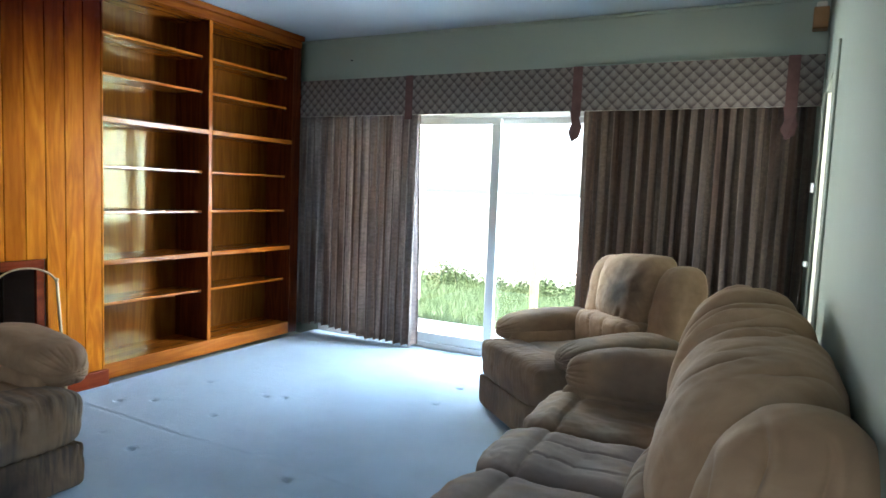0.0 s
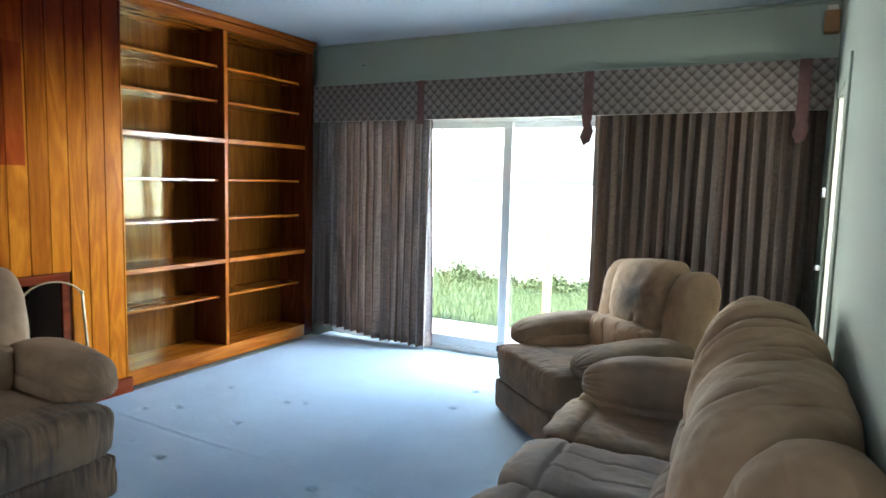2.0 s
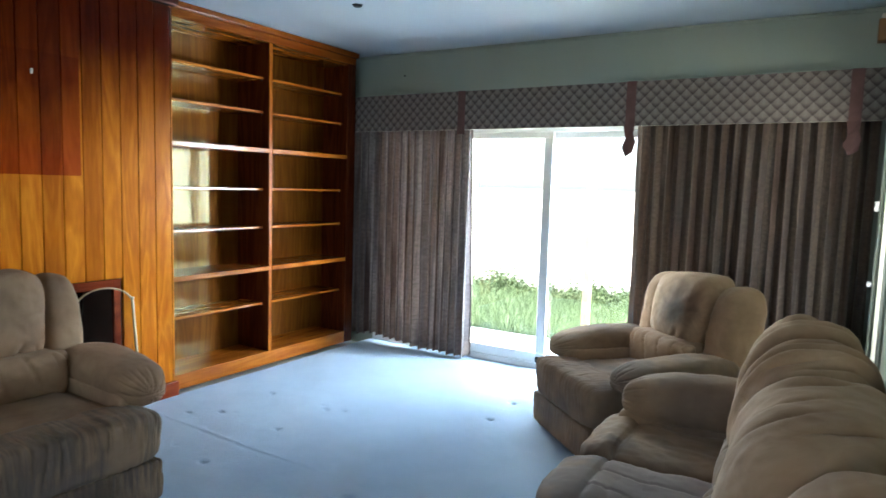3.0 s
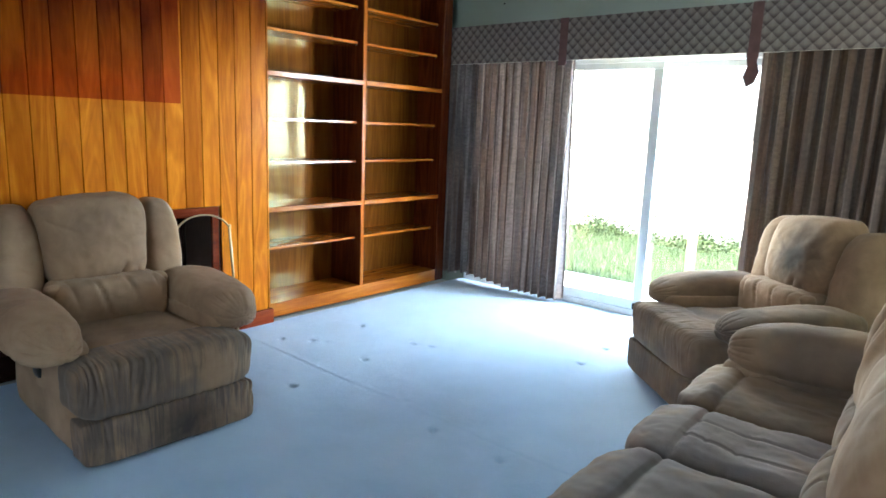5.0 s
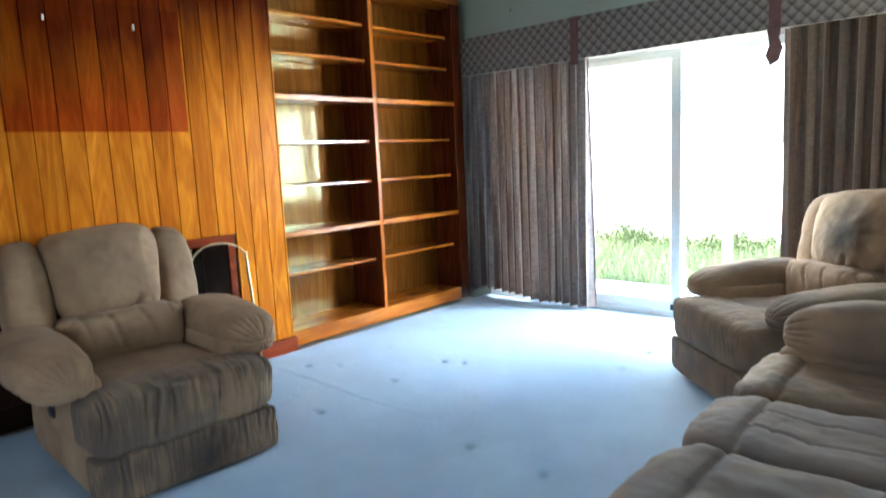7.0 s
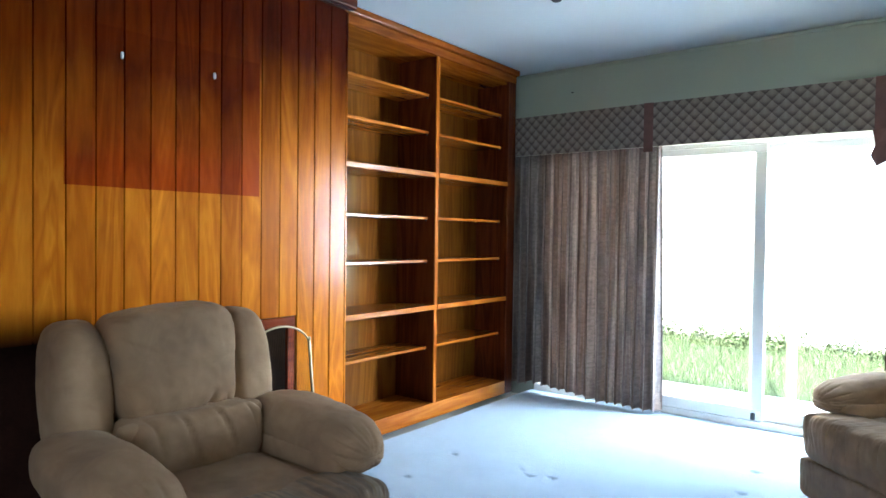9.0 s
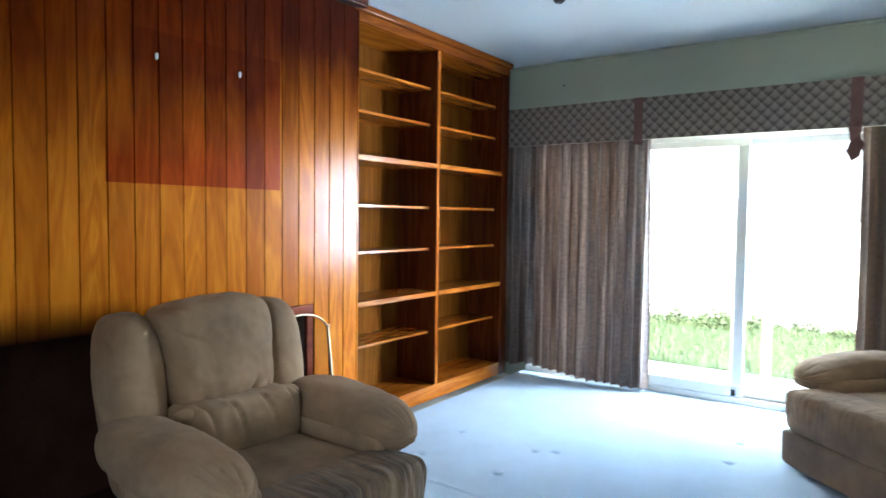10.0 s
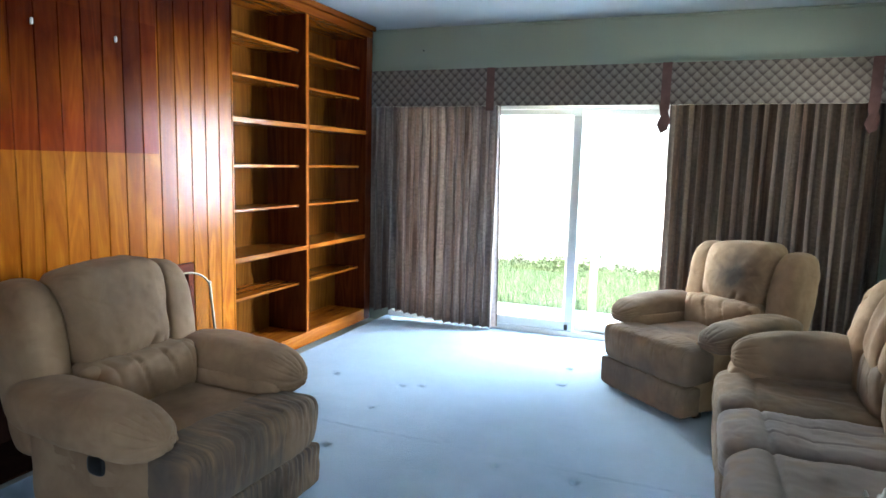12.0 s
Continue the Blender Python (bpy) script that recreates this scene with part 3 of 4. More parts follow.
# ---- bookcase ----
def build_bookcase():
    xf, xb, y0, y1 = -2.75, -3.13, 3.965, 6.02
    base = thing("bookcase", "tall built-in varnished wooden bookcase with empty shelves", "bookcase", pose(0, 0, 0))
    top = 2.665
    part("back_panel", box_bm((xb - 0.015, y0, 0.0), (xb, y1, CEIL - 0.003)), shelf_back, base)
    part("side_panel", box_bm((xb, y0, 0.0), (xf, 3.99, top), 0.002), shelf_wood_shaded, base)
    part("side_panel", box_bm((xb, 5.99, 0.0), (xf - 0.021, y1, top), 0.002), shelf_wood_shaded, base)
    part("face_stile", box_bm((xf - 0.02, 5.905, 0.0), (xf + 0.002, y1, top), 0.002), shelf_wood_shaded, base)
    part("divider", box_bm((xb, 4.925, 0.112), (xf - 0.012, 4.958, top), 0.001), shelf_wood_shaded, base)
    part("divider_edge", box_bm((xf - 0.0115, 4.924, 0.112), (xf, 4.959, top), 0.002), shelf_wood_tall, base)
    part("top_panel", box_bm((xb, y0, top + 0.001), (xf - 0.022, y1, top + 0.02)), shelf_wood_long, base)
    part("fascia", box_bm((xf - 0.02, y0, top + 0.001), (xf + 0.006, y1, CEIL - 0.052), 0.003), top_wood, base)
    part("cornice", box_bm((xf - 0.02, y0, CEIL - 0.051), (xf + 0.035, y1 + 0.012, CEIL - 0.003), 0.01, 2), top_wood, base)
    part("bottom_panel", box_bm((xb, 3.991, 0.085), (xf - 0.022, 5.904, 0.108)), shelf_wood_long, base)
    part("plinth", box_bm((xf - 0.021, y0 + 0.026, 0.0), (xf + 0.001, 5.904, 0.111), 0.002), shelf_wood_long, base)
    for lo, hi in ((3.991, 4.924), (4.959, 5.904)):
        for z in (0.82, 1.795):
            part("fixed_shelf", box_bm((xb, lo, z - 0.018), (xf + 0.004, hi, z + 0.018), 0.003), shelf_wood_long, base)
        for z in (0.515, 1.16, 1.478, 2.11, 2.385):
            part("shelf", box_bm((xb, lo + 0.002, z - 0.010), (xf - 0.07, hi - 0.002, z + 0.010), 0.002), shelf_wood_long, base)
            for yy in (lo + 0.004, hi - 0.012):
                part("shelf_pin", box_bm((xf - 0.09, yy, z - 0.022), (xf - 0.078, yy + 0.008, z - 0.0105)), metal_dark, base)


build_bookcase()


# ---- fireplace and panelling ----
FP0, FP1, FPZ = 1.70, 3.55, 0.885
PX = -2.68


def build_fireplace():
    base = thing("fireplace", "dark open fireplace with a red-stained wooden frame", "fireplace", pose(0, 0, 0))
    part("lintel", box_bm((PX + 0.001, FP0 + 0.90, FPZ - 0.055), (PX + 0.03, FP1, FPZ + 0.002), 0.004), red_wood, base)
    part("jamb", box_bm((PX + 0.001, FP1 - 0.05, 0.0), (PX + 0.026, FP1, FPZ - 0.056), 0.004), red_wood, base)
    part("firebox_back", box_bm((-3.14, FP0, 0.0), (-3.10, FP1, FPZ)), soot, base, "sooty back wall")
    part("firebox_side", box_bm((-3.099, FP0 - 0.03, 0.0), (PX - 0.02, FP0, FPZ)), soot, base, "sooty side wall")
    part("firebox_side", box_bm((-3.099, FP1, 0.0), (PX - 0.02, FP1 + 0.03, FPZ)), brick_mat, base, "brown brick side wall")
    part("firebox_top", box_bm((-3.099, FP0, FPZ), (PX - 0.02, FP1, FPZ + 0.04)), soot, base, "sooty throat")
    part("hearth", box_bm((-3.10, FP0, 0.0), (PX - 0.02, FP1, 0.012)), soot, base)
    part("pier", box_bm((-3.0, 3.22, 0.013), (-2.86, 3.36, 0.83), 0.006), brick_mat, base, "brown brick pier")


build_fireplace()


def screen_panel(base, w, at, turn):
    """One hinged leaf: two posts with finials, an arch and fine mesh."""
    m = pose(*at, 0, 0, turn)

    def placed(bm):
        bmesh.ops.transform(bm, matrix=m, verts=bm.verts)
        return bm
    leaf = part("leaf", placed(tube([(0.009, 0, 0.05), (w - 0.009, 0, 0.05)], 0.005)), metal_old, base)
    for x in (0, w):
        post = part("post", placed(tube([(x, 0, 0.0), (x, 0, 0.765)], 0.0085)), metal_old, leaf)
        bm = bmesh.new()
        bmesh.ops.create_uvsphere(bm, u_segments=10, v_segments=8, radius=0.0125)
        bmesh.ops.translate(bm, verts=bm.verts, vec=(x, 0, 0.777))
        part("finial", placed(bm), metal_old, leaf, smooth=True)
    arch = [(w / 2 - w / 2 * math.cos(a), 0, 0.745 + 0.115 * math.sin(a)) for a in [math.pi * k / 16 for k in range(17)]]
    part("arch", placed(tube(arch, 0.006)), metal_old, leaf)
    bm = bmesh.new()
    for k in range(1, 32):
        x = w * k / 32
        top = 0.745 + 0.115 * math.sqrt(max(0, 1 - (2 * k / 32 - 1) ** 2))
        add_box(bm, (x - 0.0005, -0.0005, 0.05), (x + 0.0005, 0.0005, top))
    for k in range(1, 60):
        add_box(bm, (0.008, -0.0004, 0.05 + 0.012 * k), (w - 0.008, 0.0004, 0.0508 + 0.012 * k))
    part("mesh", placed(bm), mesh_mat, leaf, "fine dark wire mesh", kind="stuff")


screen = thing("fire_screen", "arched brass folding fire screen with dark mesh before the fireplace", "fire screen", pose(-2.462, 3.19, 0, -7, 0, 88))
screen_panel(screen, 0.365, (0, 0, 0), 0)
screen_panel(screen, 0.365, (-0.022, 0.004, 0), 180)


def build_panelling():
    wall = structure("wall_panelling", box_bm((-3.13, 3.58, 0.0), (PX - 0.022, 3.955, CEIL - 0.003)), core_mat, "chimney breast lined with vertical varnished tongue and groove boards")
    part("core", box_bm((-3.13, SOUTH, 0.0), (PX - 0.022, FP0 - 0.031, CEIL - 0.003)), core_mat, wall)
    part("core", box_bm((-3.13, FP0 - 0.03, FPZ + 0.041), (PX - 0.022, 3.579, CEIL - 0.003)), core_mat, wall)
    part("end_board", box_bm((-2.74, 3.953, 0.0), (PX, 3.964, CEIL - 0.08)), board_wood, wall)
    part("cornice", box_bm((PX + 0.0005, SOUTH, CEIL - 0.075), (PX + 0.07, 3.975, CEIL - 0.003), 0.01, 2), dark_red_wood, wall, "dark stained cornice")
    for lo, hi in ((SOUTH, FP0), (FP1, 3.975)):
        part("skirting", box_bm((PX + 0.0005, lo, 0.0), (PX + 0.035, hi, 0.105), 0.005, 2), red_wood, wall, "red-stained skirting")
    for y in (2.582, 3.043):
        part("picture_hook", box_bm((PX + 0.0005, y, 2.118), (PX + 0.014, y + 0.009, 2.147), 0.002), rail_white, wall, "small white picture hook")
    w = 0.1227
    shared = {}
    y = 3.952
    while y > SOUTH + 0.01:
        lo = y - w
        mid = (lo + y) / 2
        zlo = FPZ + 0.003 if FP0 < mid < FP1 + 0.04 else 0.0
        if zlo not in shared:
            bm = box_bm((-0.02, -w / 2, 0), (0, w / 2 - 0.0032, CEIL - 0.076 - zlo))
            edges = [e for e in bm.edges if all(v.co.x > -0.001 for v in e.verts) and abs(e.verts[0].co.y - e.verts[1].co.y) < 0.001]
            bmesh.ops.bevel(bm, geom=edges, offset=0.0028, segments=1, affect="EDGES")
            data = bpy.data.meshes.new("board")
            bm.to_mesh(data)
            bm.free()
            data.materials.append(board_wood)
            shared[zlo] = data
        ob = new("board", shared[zlo])
        ob.parent = wall
        ob.location = (PX, mid, zlo)
        y = lo


# ---- seating ----
def creases(p, v, nrm, lines, amount=1.0):
    """Sharp folds with a swell on both sides. Each line: where it starts (y, z), where it ends, its depth and its width, in unit coordinates on the front."""
    v = v.copy()
    front = np.clip(p[:, 0] * 2.0, 0, 1)
    for (ya, za), (yb, zb), depth, width in lines:
        way = np.array([yb - ya, zb - za])
        length = np.hypot(*way)
        way = way / length
        dy, dz = p[:, 1] - ya, p[:, 2] - za
        along = np.clip((dy * way[0] + dz * way[1]) / length, 0, 1)
        off = np.hypot(dy - along * length * way[0], dz - along * length * way[1])
        taper = np.clip(1.25 - along, 0, 1)
        pull = depth * np.exp(-off / width) - 0.15 * depth * np.exp(-((off - 2.6 * width) / (1.6 * width)) ** 2)
        v -= nrm * (pull * taper * front * amount)[:, None]
    return v


def pleats(p, depth, count, face, sharp=1.6, seed=0.0):
    """Narrow, uneven gathers down the face that looks along +x."""
    rng = random.Random(int(seed * 10) + 7)
    y = p[:, 1] + 0.018 * np.sin(p[:, 2] * 2.2 + p[:, 1] * 9)
    out = np.zeros(len(p))
    for _ in range(count):
        c, w, d, tilt = rng.uniform(-1, 1), rng.uniform(0.008, 0.022), rng.uniform(0.35, 1.0), rng.uniform(-0.03, 0.03)
        reach = rng.uniform(-0.7, 0.6)
        fade = np.clip((p[:, 2] - reach) * 1.4 + 0.5, 0.1, 1)
        out -= depth * d * fade * np.exp(-((y - c - tilt * p[:, 2]) / w) ** 2)
        out += 0.5 * depth * d * fade * np.exp(-((y - c - 2.4 * w - tilt * p[:, 2]) / (1.3 * w)) ** 2)
    return out * np.clip((p[:, 0] - face) / 0.3, 0, 1)


def arm_shape(side, drop=0.045):
    def f(p, v, nrm):
        t = (p[:, 0] + 1) / 2
        v = v.copy()
        v[:, 2] -= drop * t ** 2.2
        v[:, 2] += 0.012 * np.sin(t * math.pi)
        v[:, 1] += side * 0.02 * np.sin(t * math.pi)
        tip = np.clip((p[:, 0] - 0.66) / 0.30, 0, 1)
        ang = np.arctan2(p[:, 2], p[:, 1] + 1e-6)
        v += nrm * (-0.013 * tip * (1 - np.abs(np.sin(ang * 8 + 1.3 * np.sin(ang * 3)))) ** 3)[:, None]
        under = np.clip(-p[:, 2], 0, 1)
        v += nrm * (-0.006 * under * (1 - np.abs(np.sin(p[:, 0] * 9 + 2 * np.sin(p[:, 0] * 4)))) ** 3)[:, None]
        return v
    return f


def pillow_shape(p, v, nrm):
    """A head pillow that hangs full at the top, wide at its shoulders, and is pinched in at its lower edge."""
    low = np.clip((-p[:, 2] - 0.2) / 0.8, 0, 1)
    front = np.clip(p[:, 0], 0, 1)
    v = creases(p, v, nrm, [((0.22, -1.0), (0.44, -0.50), 0.045, 0.045), ((0.80, -0.95), (0.70, -0.60), 0.028, 0.04), ((-0.45, -1.0), (-0.62, -0.6), 0.012, 0.06),
                            ((-0.85, 0.55), (-0.35, 0.25), 0.006, 0.06), ((0.9, 0.1), (0.5, 0.05), 0.005, 0.05)])
    v[:, 0] += 0.030 * (1 - p[:, 2] ** 2) * (1 - p[:, 1] ** 2) * front
    v[:, 0] -= 0.025 * low ** 3 * front
    v[:, 0] -= 0.10 * (p[:, 2] + 1) / 2
    v[:, 1] *= 1 + 0.10 * p[:, 2]
    v[:, 2] += 0.012 * np.sin(p[:, 1] * 2.2) * np.clip(p[:, 2], 0, 1)
    return v


def lean(amount, fold=0.0):
    def f(p, v, nrm):
        v = creases(p, v, nrm, [((0.7, -0.75), (-0.1, -0.35), fold, 0.06), ((-0.8, 0.3), (0.0, 0.1), fold * 0.5, 0.08)]) if fold else v.copy()
        v[:, 0] -= amount * (p[:, 2] + 1) / 2
        return v
    return f


def lumbar_shape(p, v, nrm):
    return creases(p, v, nrm, [((-0.30, 0.95), (-0.08, -0.7), 0.013, 0.030), ((0.22, 0.95), (0.42, -0.2), 0.015, 0.026), ((-0.72, 0.95), (-0.62, 0.0), 0.009, 0.04), ((0.70, 0.9), (0.80, 0.1), 0.007, 0.03)])


def front_shape(depth, count, seed=0.0, roll=0.0):
    def f(p, v, nrm):
        v = v.copy()
        v[:, 0] += pleats(p, depth, count, 0.1, seed=seed)
        top = np.clip(p[:, 2], 0, 1) * np.clip(p[:, 0] + 0.8, 0, 1)
        v[:, 2] += pleats(np.stack([np.ones(len(p)), p[:, 1], p[:, 0]], axis=1), depth * 0.8, count, 0.1, seed=seed) * top
        v[:, 0] += roll * np.sin((p[:, 2] + 0.3) * 1.8)
        return v
    return f


def recliner_parts(base, w=0.785):
    h = w / 2
    cushion("body", (-0.09, 0, 0.235), (0.86, w, 0.40), suede, base, 14, 20, wrinkle=0.004)
    cushion("footrest", (0.360, 0, 0.122), (0.16, w - 0.005, 0.200), suede_soiled, base, 12, 130, front_shape(0.0042, 80, 2.0), wrinkle=0.005)
    cushion("seat_front", (0.30, 0, 0.334), (0.29, w + 0.015, 0.256), suede_greyed, base, 6, 130, front_shape(0.0042, 90, 1.0, 0.006))
    cushion("seat", (-0.04, 0, 0.375), (0.62, 0.50, 0.18), suede, base, 5, 22, wrinkle=0.008)
    for side in (-1, 1):
        cushion("arm", (-0.085, side * (h + 0.016), 0.545), (0.80, 0.29, 0.205), suede, base, 3.0, 60, arm_shape(side), seed=side)
        cushion("arm_side", (-0.10, side * (h - 0.06), 0.36), (0.72, 0.12, 0.30), suede, base, 8, 14, wrinkle=0.004)
        cushion("wing", (-0.455, side * (h - 0.045), 0.69), (0.30, 0.205, 0.64), suede, base, 3.6, 50, lean(0.10, 0.012), seed=side * 2)
    cushion("lumbar", (-0.300, 0, 0.535), (0.27, 0.56, 0.26), suede, base, 4.6, 70, lumbar_shape)
    cushion("headrest", (-0.405, -0.008, 0.820), (0.27, 0.505, 0.46), suede, base, 4.6, 80, pillow_shape, wrinkle=0.007)
    for side in (-1, 1):
        cushion("tuck", (-0.265, side * 0.250, 0.620), (0.10, 0.09, 0.065), suede, base, 2.6, 20, wrinkle=0.010, seed=side * 3.3)
    cushion("back_shell", (-0.545, 0, 0.58), (0.14, w + 0.02, 0.74), suede, base, 6, 14, lean(0.08), wrinkle=0.004)
    cushion("lever_recess", (-0.075, -h, 0.325), (0.10, 0.03, 0.085), black_plastic, base, 3.0, 10, wrinkle=0.0, label="black plastic lever recess")
    for x in (-0.40, 0.26):
        for y in (-h + 0.06, h - 0.06):
            part("foot", box_bm((x - 0.03, y - 0.02, 0.0), (x + 0.03, y + 0.02, 0.045), 0.004), black_plastic, base)


chair = thing("recliner_armchair", "worn brown microsuede recliner armchair before the fireplace, seat gathered and stained", "armchair", pose(-1.808, 2.572, 0, 0, 0, -2.5), "recliner suite")
recliner_parts(chair)


def recover(ob, name, mat, label=""):
    """Gives one part of a thing a cover of its own."""
    for child in ob.children:
        if child.name.split(".")[0] == name:
            child.data = child.data.copy()
            child.data.materials.clear()
            child.data.materials.append(mat)
            tagged(child, label=label)


chair_b = copy_thing(chair, pose(0.22, 5.07, 0, 0, 0, 227))
recover(chair_b, "headrest", suede_stained, "headrest with a round dark stain")
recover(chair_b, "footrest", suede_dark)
recover(chair_b, "seat_front", suede_dark, "smooth dark seat front")
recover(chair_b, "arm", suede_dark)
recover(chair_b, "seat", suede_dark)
for child in chair_b.children:
    if child.name.split(".")[0] == "arm":
        child.scale = (0.97, 1.0, 0.90)
        child.location.z += 0.045
tagged(chair_b, "brown microsuede recliner armchair with dark stained headrest before the curtain")


def radial_gathers(side):
    """An end bolster whose outer face is gathered towards a low point."""
    def f(p, v, nrm):
        v = v.copy()
        ang = np.arctan2(p[:, 2] + 0.55, p[:, 0] - 0.1)
        dist = np.hypot(p[:, 2] + 0.55, p[:, 0] - 0.1)
        face = np.clip((p[:, 1] * side + 0.1) / 0.4, 0, 1)
        for c, d, near, far in ((0.55, 0.8, 0.35, 1.1), (0.95, 1.0, 0.5, 1.2), (1.30, 0.9, 0.6, 1.25), (1.72, 0.8, 0.4, 1.2), (2.1, 1.0, 0.3, 0.9), (2.6, 0.7, 0.2, 0.9), (3.0, 0.8, 0.2, 0.9), (0.15, 0.8, 0.2, 0.9)):
            reach = np.clip((dist - near) * 5, 0, 1) * np.clip((far + 0.35 - dist) * 4, 0, 1)
            off = (ang - c + 0.08 * np.sin(dist * 7 + c)) * dist
            v += nrm * ((-0.022 * np.exp(-np.abs(off) / 0.03) + 0.012 * np.exp(-((off - 0.10) / 0.07) ** 2)) * d * reach * face)[:, None]
        v[:, 0] -= 0.08 * (p[:, 2] + 1) / 2
        return v
    return f


def gathered_back(folds, puckers=()):
    """A stretch of the long back pillow: deep folds run over its top and down its front."""
    def f(p, v, nrm):
        v = v.copy()
        upper = np.clip(p[:, 2] + 0.9, 0, 1)
        for c, d in folds:
            line = p[:, 1] - c - 0.10 * p[:, 0] - 0.10 * np.sin(p[:, 2] * 2)
            v += nrm * ((-d * np.exp(-np.abs(line) / 0.032) + 0.022 * np.exp(-((np.abs(line) - 0.24) / 0.14) ** 2)) * upper)[:, None]
        for c, x, d in puckers:
            line = p[:, 1] - c - 0.12 * np.sin(p[:, 0] * 2.5)
            v += nrm * (-d * np.exp(-np.abs(line) / 0.035) * np.exp(-((p[:, 0] - x) / 0.35) ** 2) * np.clip(p[:, 2], 0, 1))[:, None]
        v[:, 0] -= 0.11 * (p[:, 2] + 1) / 2
        return v
    return f


def seat_shape(p, v, nrm):
    """A slack seat: a stitched line behind the front roll, a worn hollow and fine gathers on the roll."""
    v = v.copy()
    top = np.clip(p[:, 2], 0, 1)
    v[:, 2] -= 0.016 * top * np.exp(-((p[:, 0] - 0.56) / 0.022) ** 2)
    v[:, 2] += 0.010 * top * np.exp(-((p[:, 0] - 0.70) / 0.10) ** 2)
    v[:, 2] -= 0.020 * top * np.exp(-((p[:, 0] + 0.1) / 0.4) ** 2 - (p[:, 1] / 0.6) ** 2)
    roll = np.clip((p[:, 0] - 0.6) * 4, 0, 1)
    for k in range(9):
        line = p[:, 2] - 0.85 + 0.2 * k + 0.04 * np.sin(p[:, 1] * 5 + k)
        v[:, 0] -= 0.0035 * roll * np.exp(-(line / 0.03) ** 2) * np.clip(0.5 + np.sin(p[:, 1] * 2.5 + k * 1.9), 0, 1)
    return v


def centre_shape(p, v, nrm):
    """The middle seat has a raised panel between stitched lines."""
    v = seat_shape(p, v, nrm)
    top = np.clip(p[:, 2], 0, 1)
    for c in (-0.30, 0.36):
        v[:, 2] -= 0.009 * top * np.exp(-((p[:, 1] - c) / 0.025) ** 2) * (p[:, 0] < 0.55)
    v[:, 2] += 0.010 * top * np.clip(1 - np.abs(p[:, 1] - 0.03) / 0.33, 0, 0.3) * (p[:, 0] < 0.55)
    for c in (0.12, 0.36):
        v[:, 2] -= 0.006 * top * np.exp(-((p[:, 0] - c - 0.03 * np.sin(p[:, 1] * 6)) / 0.018) ** 2)
    return v


def build_sofa():
    """Three seats between two arms, its back to the east wall. Local x is the seat's front."""
    y0, y1 = 2.22, 4.45
    mid_y = (y0 + y1) / 2
    base = thing("recliner_sofa", "worn brown microsuede recliner sofa with three seats along the wall", "sofa", pose(0.93, mid_y, 0, 0, 0, 181.2), "recliner suite")
    half = (y1 - y0) / 2
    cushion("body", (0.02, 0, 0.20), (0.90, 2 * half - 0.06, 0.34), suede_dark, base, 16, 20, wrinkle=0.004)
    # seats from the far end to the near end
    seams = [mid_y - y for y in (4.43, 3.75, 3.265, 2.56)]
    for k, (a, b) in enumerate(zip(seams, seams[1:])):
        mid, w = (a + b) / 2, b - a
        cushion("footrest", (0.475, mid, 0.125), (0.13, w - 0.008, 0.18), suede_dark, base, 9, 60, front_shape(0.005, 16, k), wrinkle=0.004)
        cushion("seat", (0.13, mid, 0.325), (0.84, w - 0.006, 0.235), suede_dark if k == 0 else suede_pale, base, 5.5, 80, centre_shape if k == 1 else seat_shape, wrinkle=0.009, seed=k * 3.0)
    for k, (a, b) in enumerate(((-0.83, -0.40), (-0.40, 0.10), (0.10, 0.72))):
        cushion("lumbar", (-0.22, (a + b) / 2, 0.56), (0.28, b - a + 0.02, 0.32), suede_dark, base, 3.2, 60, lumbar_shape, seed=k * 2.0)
    heads = [mid_y - y for y in (4.16, 3.68, 3.30, 2.56)]
    folded = (gathered_back([(-0.70, 0.07), (0.35, 0.065)], [(-0.15, -0.3, 0.02)]),
              gathered_back([(-0.1, 0.08)], [(0.55, -0.2, 0.03), (0.35, 0.3, 0.02)]),
              gathered_back([(-0.86, 0.03)], [(-0.62, -0.3, 0.040), (-0.45, 0.1, 0.030), (0.50, -0.2, 0.028), (0.2, 0.6, 0.022), (-0.1, 0.5, 0.014)]))
    for k, (a, b) in enumerate(zip(heads, heads[1:])):
        cushion("headrest", (-0.238 - 0.030 * k, (a + b) / 2, 0.815), (0.37 + 0.015 * k, b - a + 0.05, 0.47), suede, base, 2.7, 140, folded[k], wrinkle=0.006, seed=k + 0.5)
    for side in (-1, 1):
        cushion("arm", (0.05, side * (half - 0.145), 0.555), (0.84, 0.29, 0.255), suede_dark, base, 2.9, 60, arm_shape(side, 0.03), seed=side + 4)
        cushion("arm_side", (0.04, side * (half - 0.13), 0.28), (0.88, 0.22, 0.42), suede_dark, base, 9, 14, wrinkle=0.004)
        if side > 0:
            cushion("wing", (-0.385, half - 0.25, 0.70), (0.35, 0.34, 0.67), suede, base, 2.4, 110, radial_gathers(side), seed=5)
        else:
            cushion("wing", (-0.215, 0.20 - half, 0.705), (0.36, 0.34, 0.68), suede, base, 2.2, 100, radial_gathers(side), seed=-5)
    cushion("back_shell", (-0.42, 0, 0.46), (0.14, 2 * half - 0.24, 0.62), suede, base, 6, 18, wrinkle=0.004)


build_sofa()


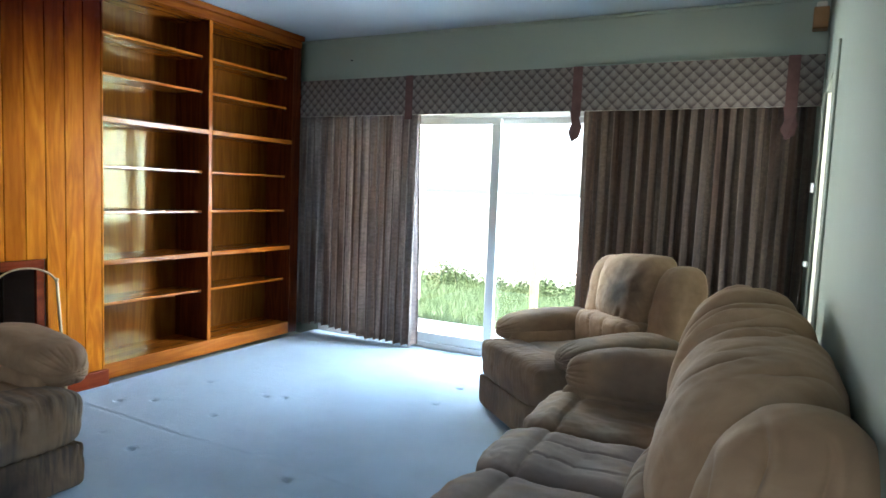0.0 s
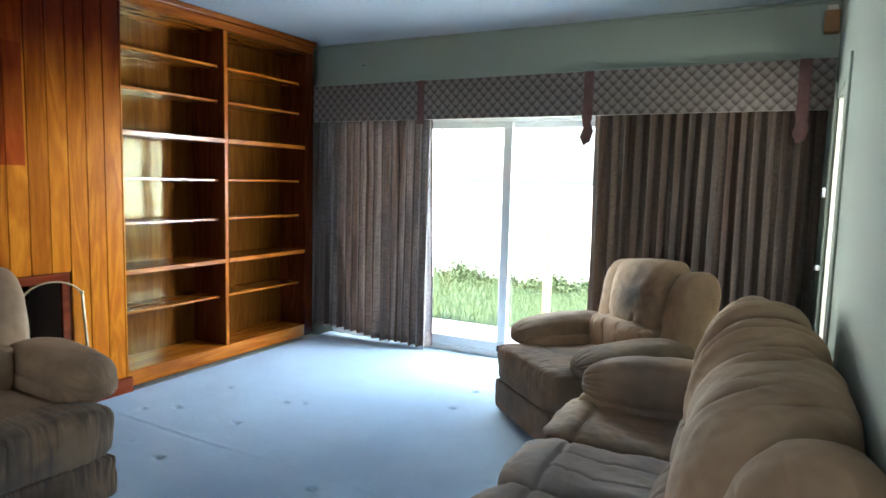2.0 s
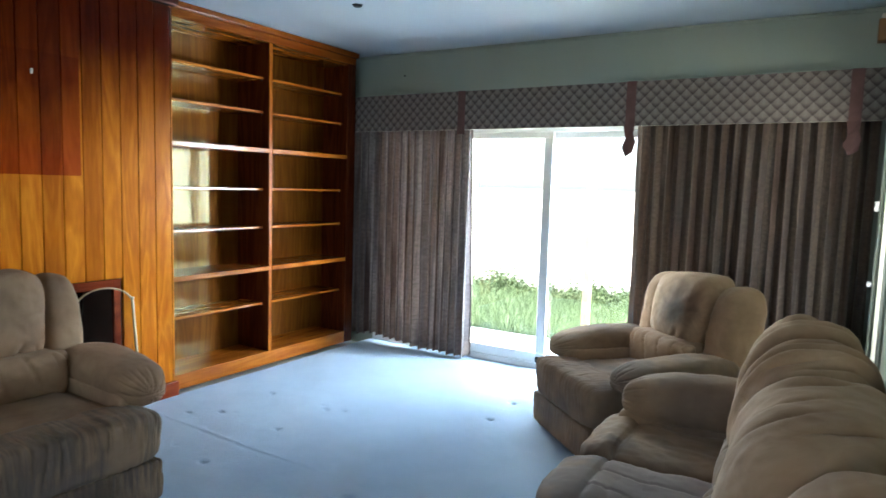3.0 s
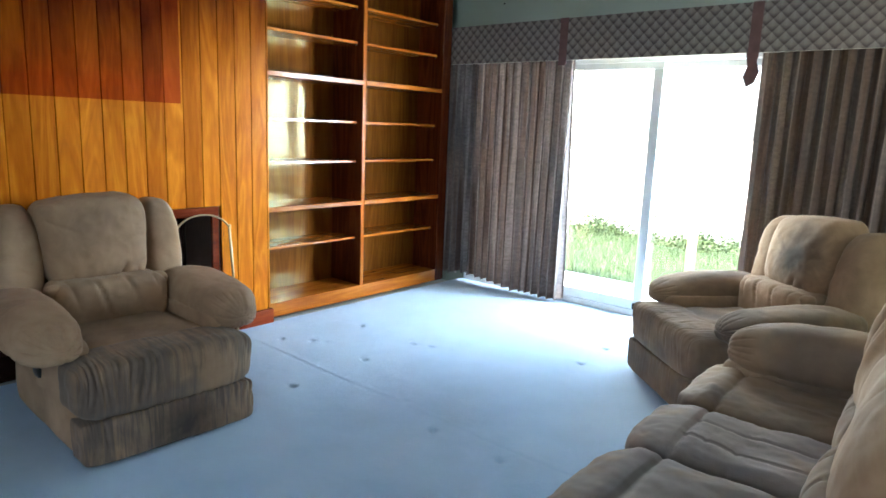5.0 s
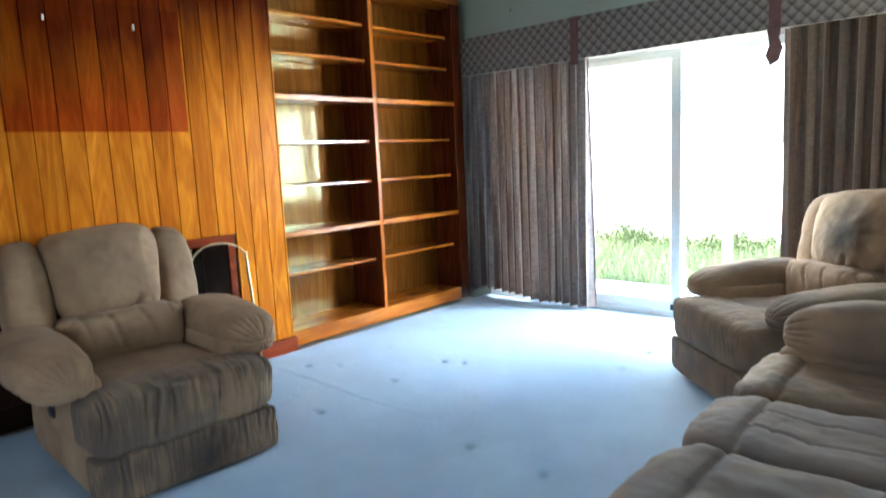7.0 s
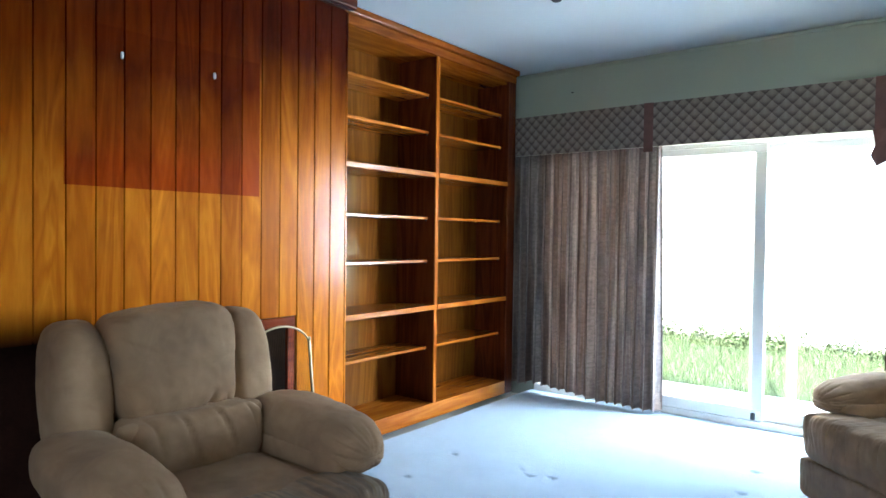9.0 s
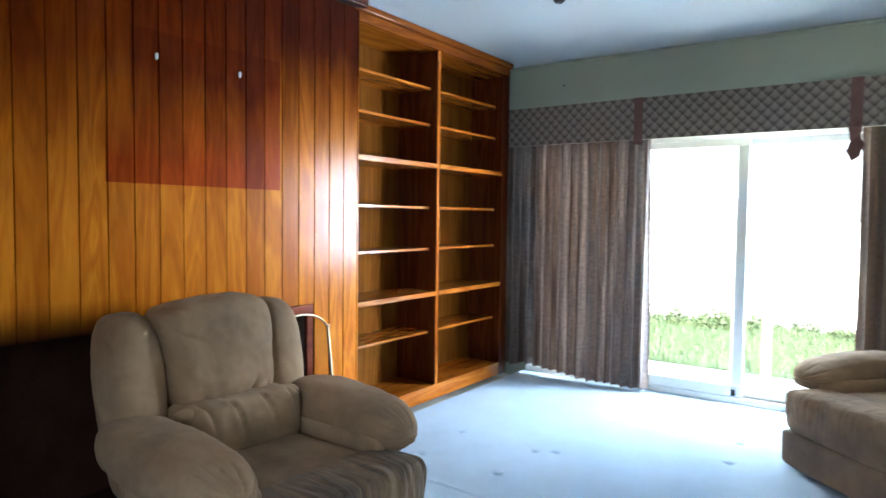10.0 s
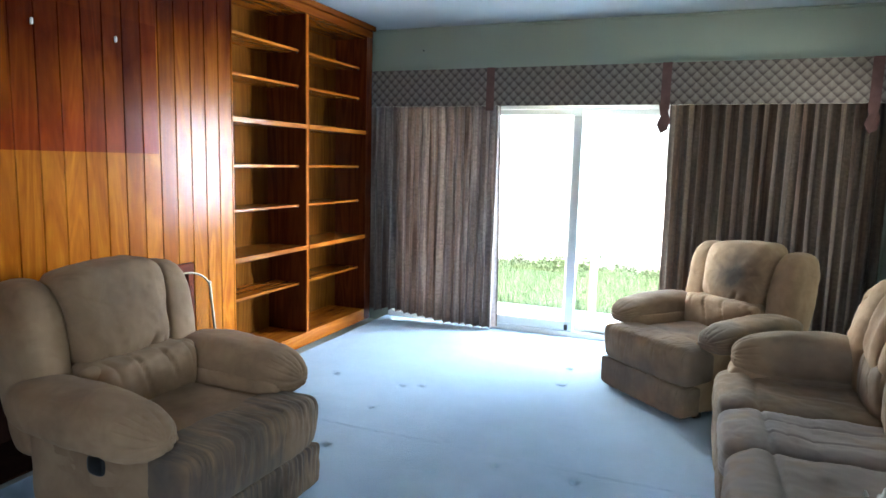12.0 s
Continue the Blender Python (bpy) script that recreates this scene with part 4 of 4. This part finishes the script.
def crumpled_tissue():
    bm = bmesh.new()
    bmesh.ops.create_grid(bm, x_segments=14, y_segments=14, size=0.050)
    for v in bm.verts:
        q = v.co * 28
        v.co.z = 0.045 + 0.075 * noise.noise(q + Vector((0, 0, 3))) + 0.06 * max(0, noise.noise(q * 0.5))
        v.co.x += 0.02 * noise.noise(q + Vector((9, 0, 0)))
    low = min(v.co.z for v in bm.verts)
    for v in bm.verts:
        v.co.z -= low
    ob = part("crumpled_tissue", bm, tissue_mat)
    ob.matrix_basis = pose(0.86, 2.80, 0.437, 0, 0, 30)
    solid = ob.modifiers.new("thickness", "SOLIDIFY")
    solid.thickness = 0.0015
    tagged(ob, "crumpled white paper tissue on the sofa seat", "tissue")


crumpled_tissue()


# ---- fixtures ----
def ceiling_sensor():
    bm = bmesh.new()
    bmesh.ops.create_cone(bm, cap_ends=True, segments=24, radius1=0.026, radius2=0.038, depth=0.014)
    bmesh.ops.translate(bm, verts=bm.verts, vec=(0, 0, -0.0075))
    ob = part("ceiling_light", bm, metal_dark, smooth=False)
    ob.matrix_basis = pose(-1.655, 4.69, CEIL)
    tagged(ob, "small round dark downlight in the white ceiling", "light")


ceiling_sensor()
alarm = thing("alarm_sensor", "small yellowed plastic alarm sensor high on the wall", "sensor", pose(1.46, 6.15, 2.55))
part("body", box_bm((-0.045, -0.05, 0.0), (0.045, 0.049, 0.14), 0.008, 2), sensor_mat, alarm)
part("cap", box_bm((-0.03, -0.052, 0.1405), (0.03, 0.03, 0.17), 0.006, 2), cream_paint, alarm)
nail = part("wall_nail", tube([(0, -0.018, 0), (0, 0, 0)], 0.006), metal_dark)
nail.matrix_basis = pose(-2.30, NORTH, 2.57)
tagged(nail, "dark nail in the wall above the pelmet", "nail")


# ---- outdoors ----
def build_outdoors():
    structure("ground", box_bm((-400, -60, -0.5), (400, 1200, -0.16)), sand, "pale dry open ground reaching the horizon")
    structure("pavement", box_bm((-6, NORTH + 0.121, -0.155), (6, 7.48, -0.03), 0.006), concrete, "bright pale concrete terrace slab outside the door")
    post = part("terrace_post", box_bm((-0.035, -0.035, 0), (0.035, 0.035, 2.6), 0.004), post_paint)
    post.matrix_basis = pose(-0.77, 7.2, -0.03)
    tagged(post, "slim cream painted post on the terrace", "post")
    structure("lawn", box_bm((-14, 7.481, -0.155), (10, 10.6, -0.10)), turf_mat, "overgrown grassy strip beyond the terrace")
    rng = np.random.default_rng(4)
    n = 110000
    x, y = rng.uniform(-6.5, 3.5, n), rng.uniform(7.5, 10.6, n)
    hgt = rng.uniform(0.06, 0.24, n) * (0.62 + 0.4 * (y - 7.5) / 3) * (0.85 - 0.09 * (x + 2))
    ang, bend, wid = rng.uniform(0, 6.283, n), rng.uniform(0.1, 0.7, n) * hgt, rng.uniform(0.0012, 0.0032, n)
    ca, sa = np.cos(ang), np.sin(ang)
    z0 = np.full(n, -0.10)
    v = np.stack([
        np.stack([x - ca * wid, y - sa * wid, z0], 1), np.stack([x + ca * wid, y + sa * wid, z0], 1),
        np.stack([x + ca * wid * 0.7 - sa * bend * 0.4, y + sa * wid * 0.7 + ca * bend * 0.4, z0 + hgt * 0.6], 1),
        np.stack([x - ca * wid * 0.7 - sa * bend * 0.4, y - sa * wid * 0.7 + ca * bend * 0.4, z0 + hgt * 0.6], 1),
        np.stack([x - sa * bend, y + ca * bend, z0 + hgt], 1)], 1).reshape(-1, 3)
    k = np.arange(n)[:, None] * 5
    faces = (k + np.array([0, 1, 2, 3])).tolist() + (k + np.array([3, 2, 4])).tolist()
    ob = mesh_part("grass", v, faces, grass_mat, smooth=False)
    tagged(ob, "long unmown green grass", "grass", kind="stuff")
    # broad-leaved weeds along the far edge
    n = 36000
    cx = rng.uniform(-6.5, 3.5, 110)
    cy, cr = rng.uniform(9.9, 10.6, 110), rng.uniform(0.10, 0.34, 110) * np.clip(0.75 - 0.16 * (cx + 2), 0.35, 1.3)
    which = rng.integers(0, 110, n)
    d = rng.normal(0, 0.5, (n, 3)) * cr[which][:, None]
    p = np.stack([cx[which] + d[:, 0], cy[which] + d[:, 1], -0.06 + np.abs(d[:, 2]) * 1.5], 1)
    a, b = rng.normal(0, 1, (n, 3)), rng.normal(0, 1, (n, 3))
    a /= np.linalg.norm(a, axis=1)[:, None]
    b = np.cross(a, b)
    b /= np.linalg.norm(b, axis=1)[:, None]
    s = rng.uniform(0.012, 0.030, n)[:, None]
    v = np.stack([p - a * s, p + b * s * 0.5, p + a * s, p - b * s * 0.5], 1).reshape(-1, 3)
    ob = mesh_part("weeds", v, (np.arange(n)[:, None] * 4 + np.arange(4)).tolist(), leaf_mat, smooth=False)
    tagged(ob, "leafy green weeds at the edge of the grass", "weeds", kind="stuff")


build_outdoors()

# ---- boards of the panelling ----
build_panelling()
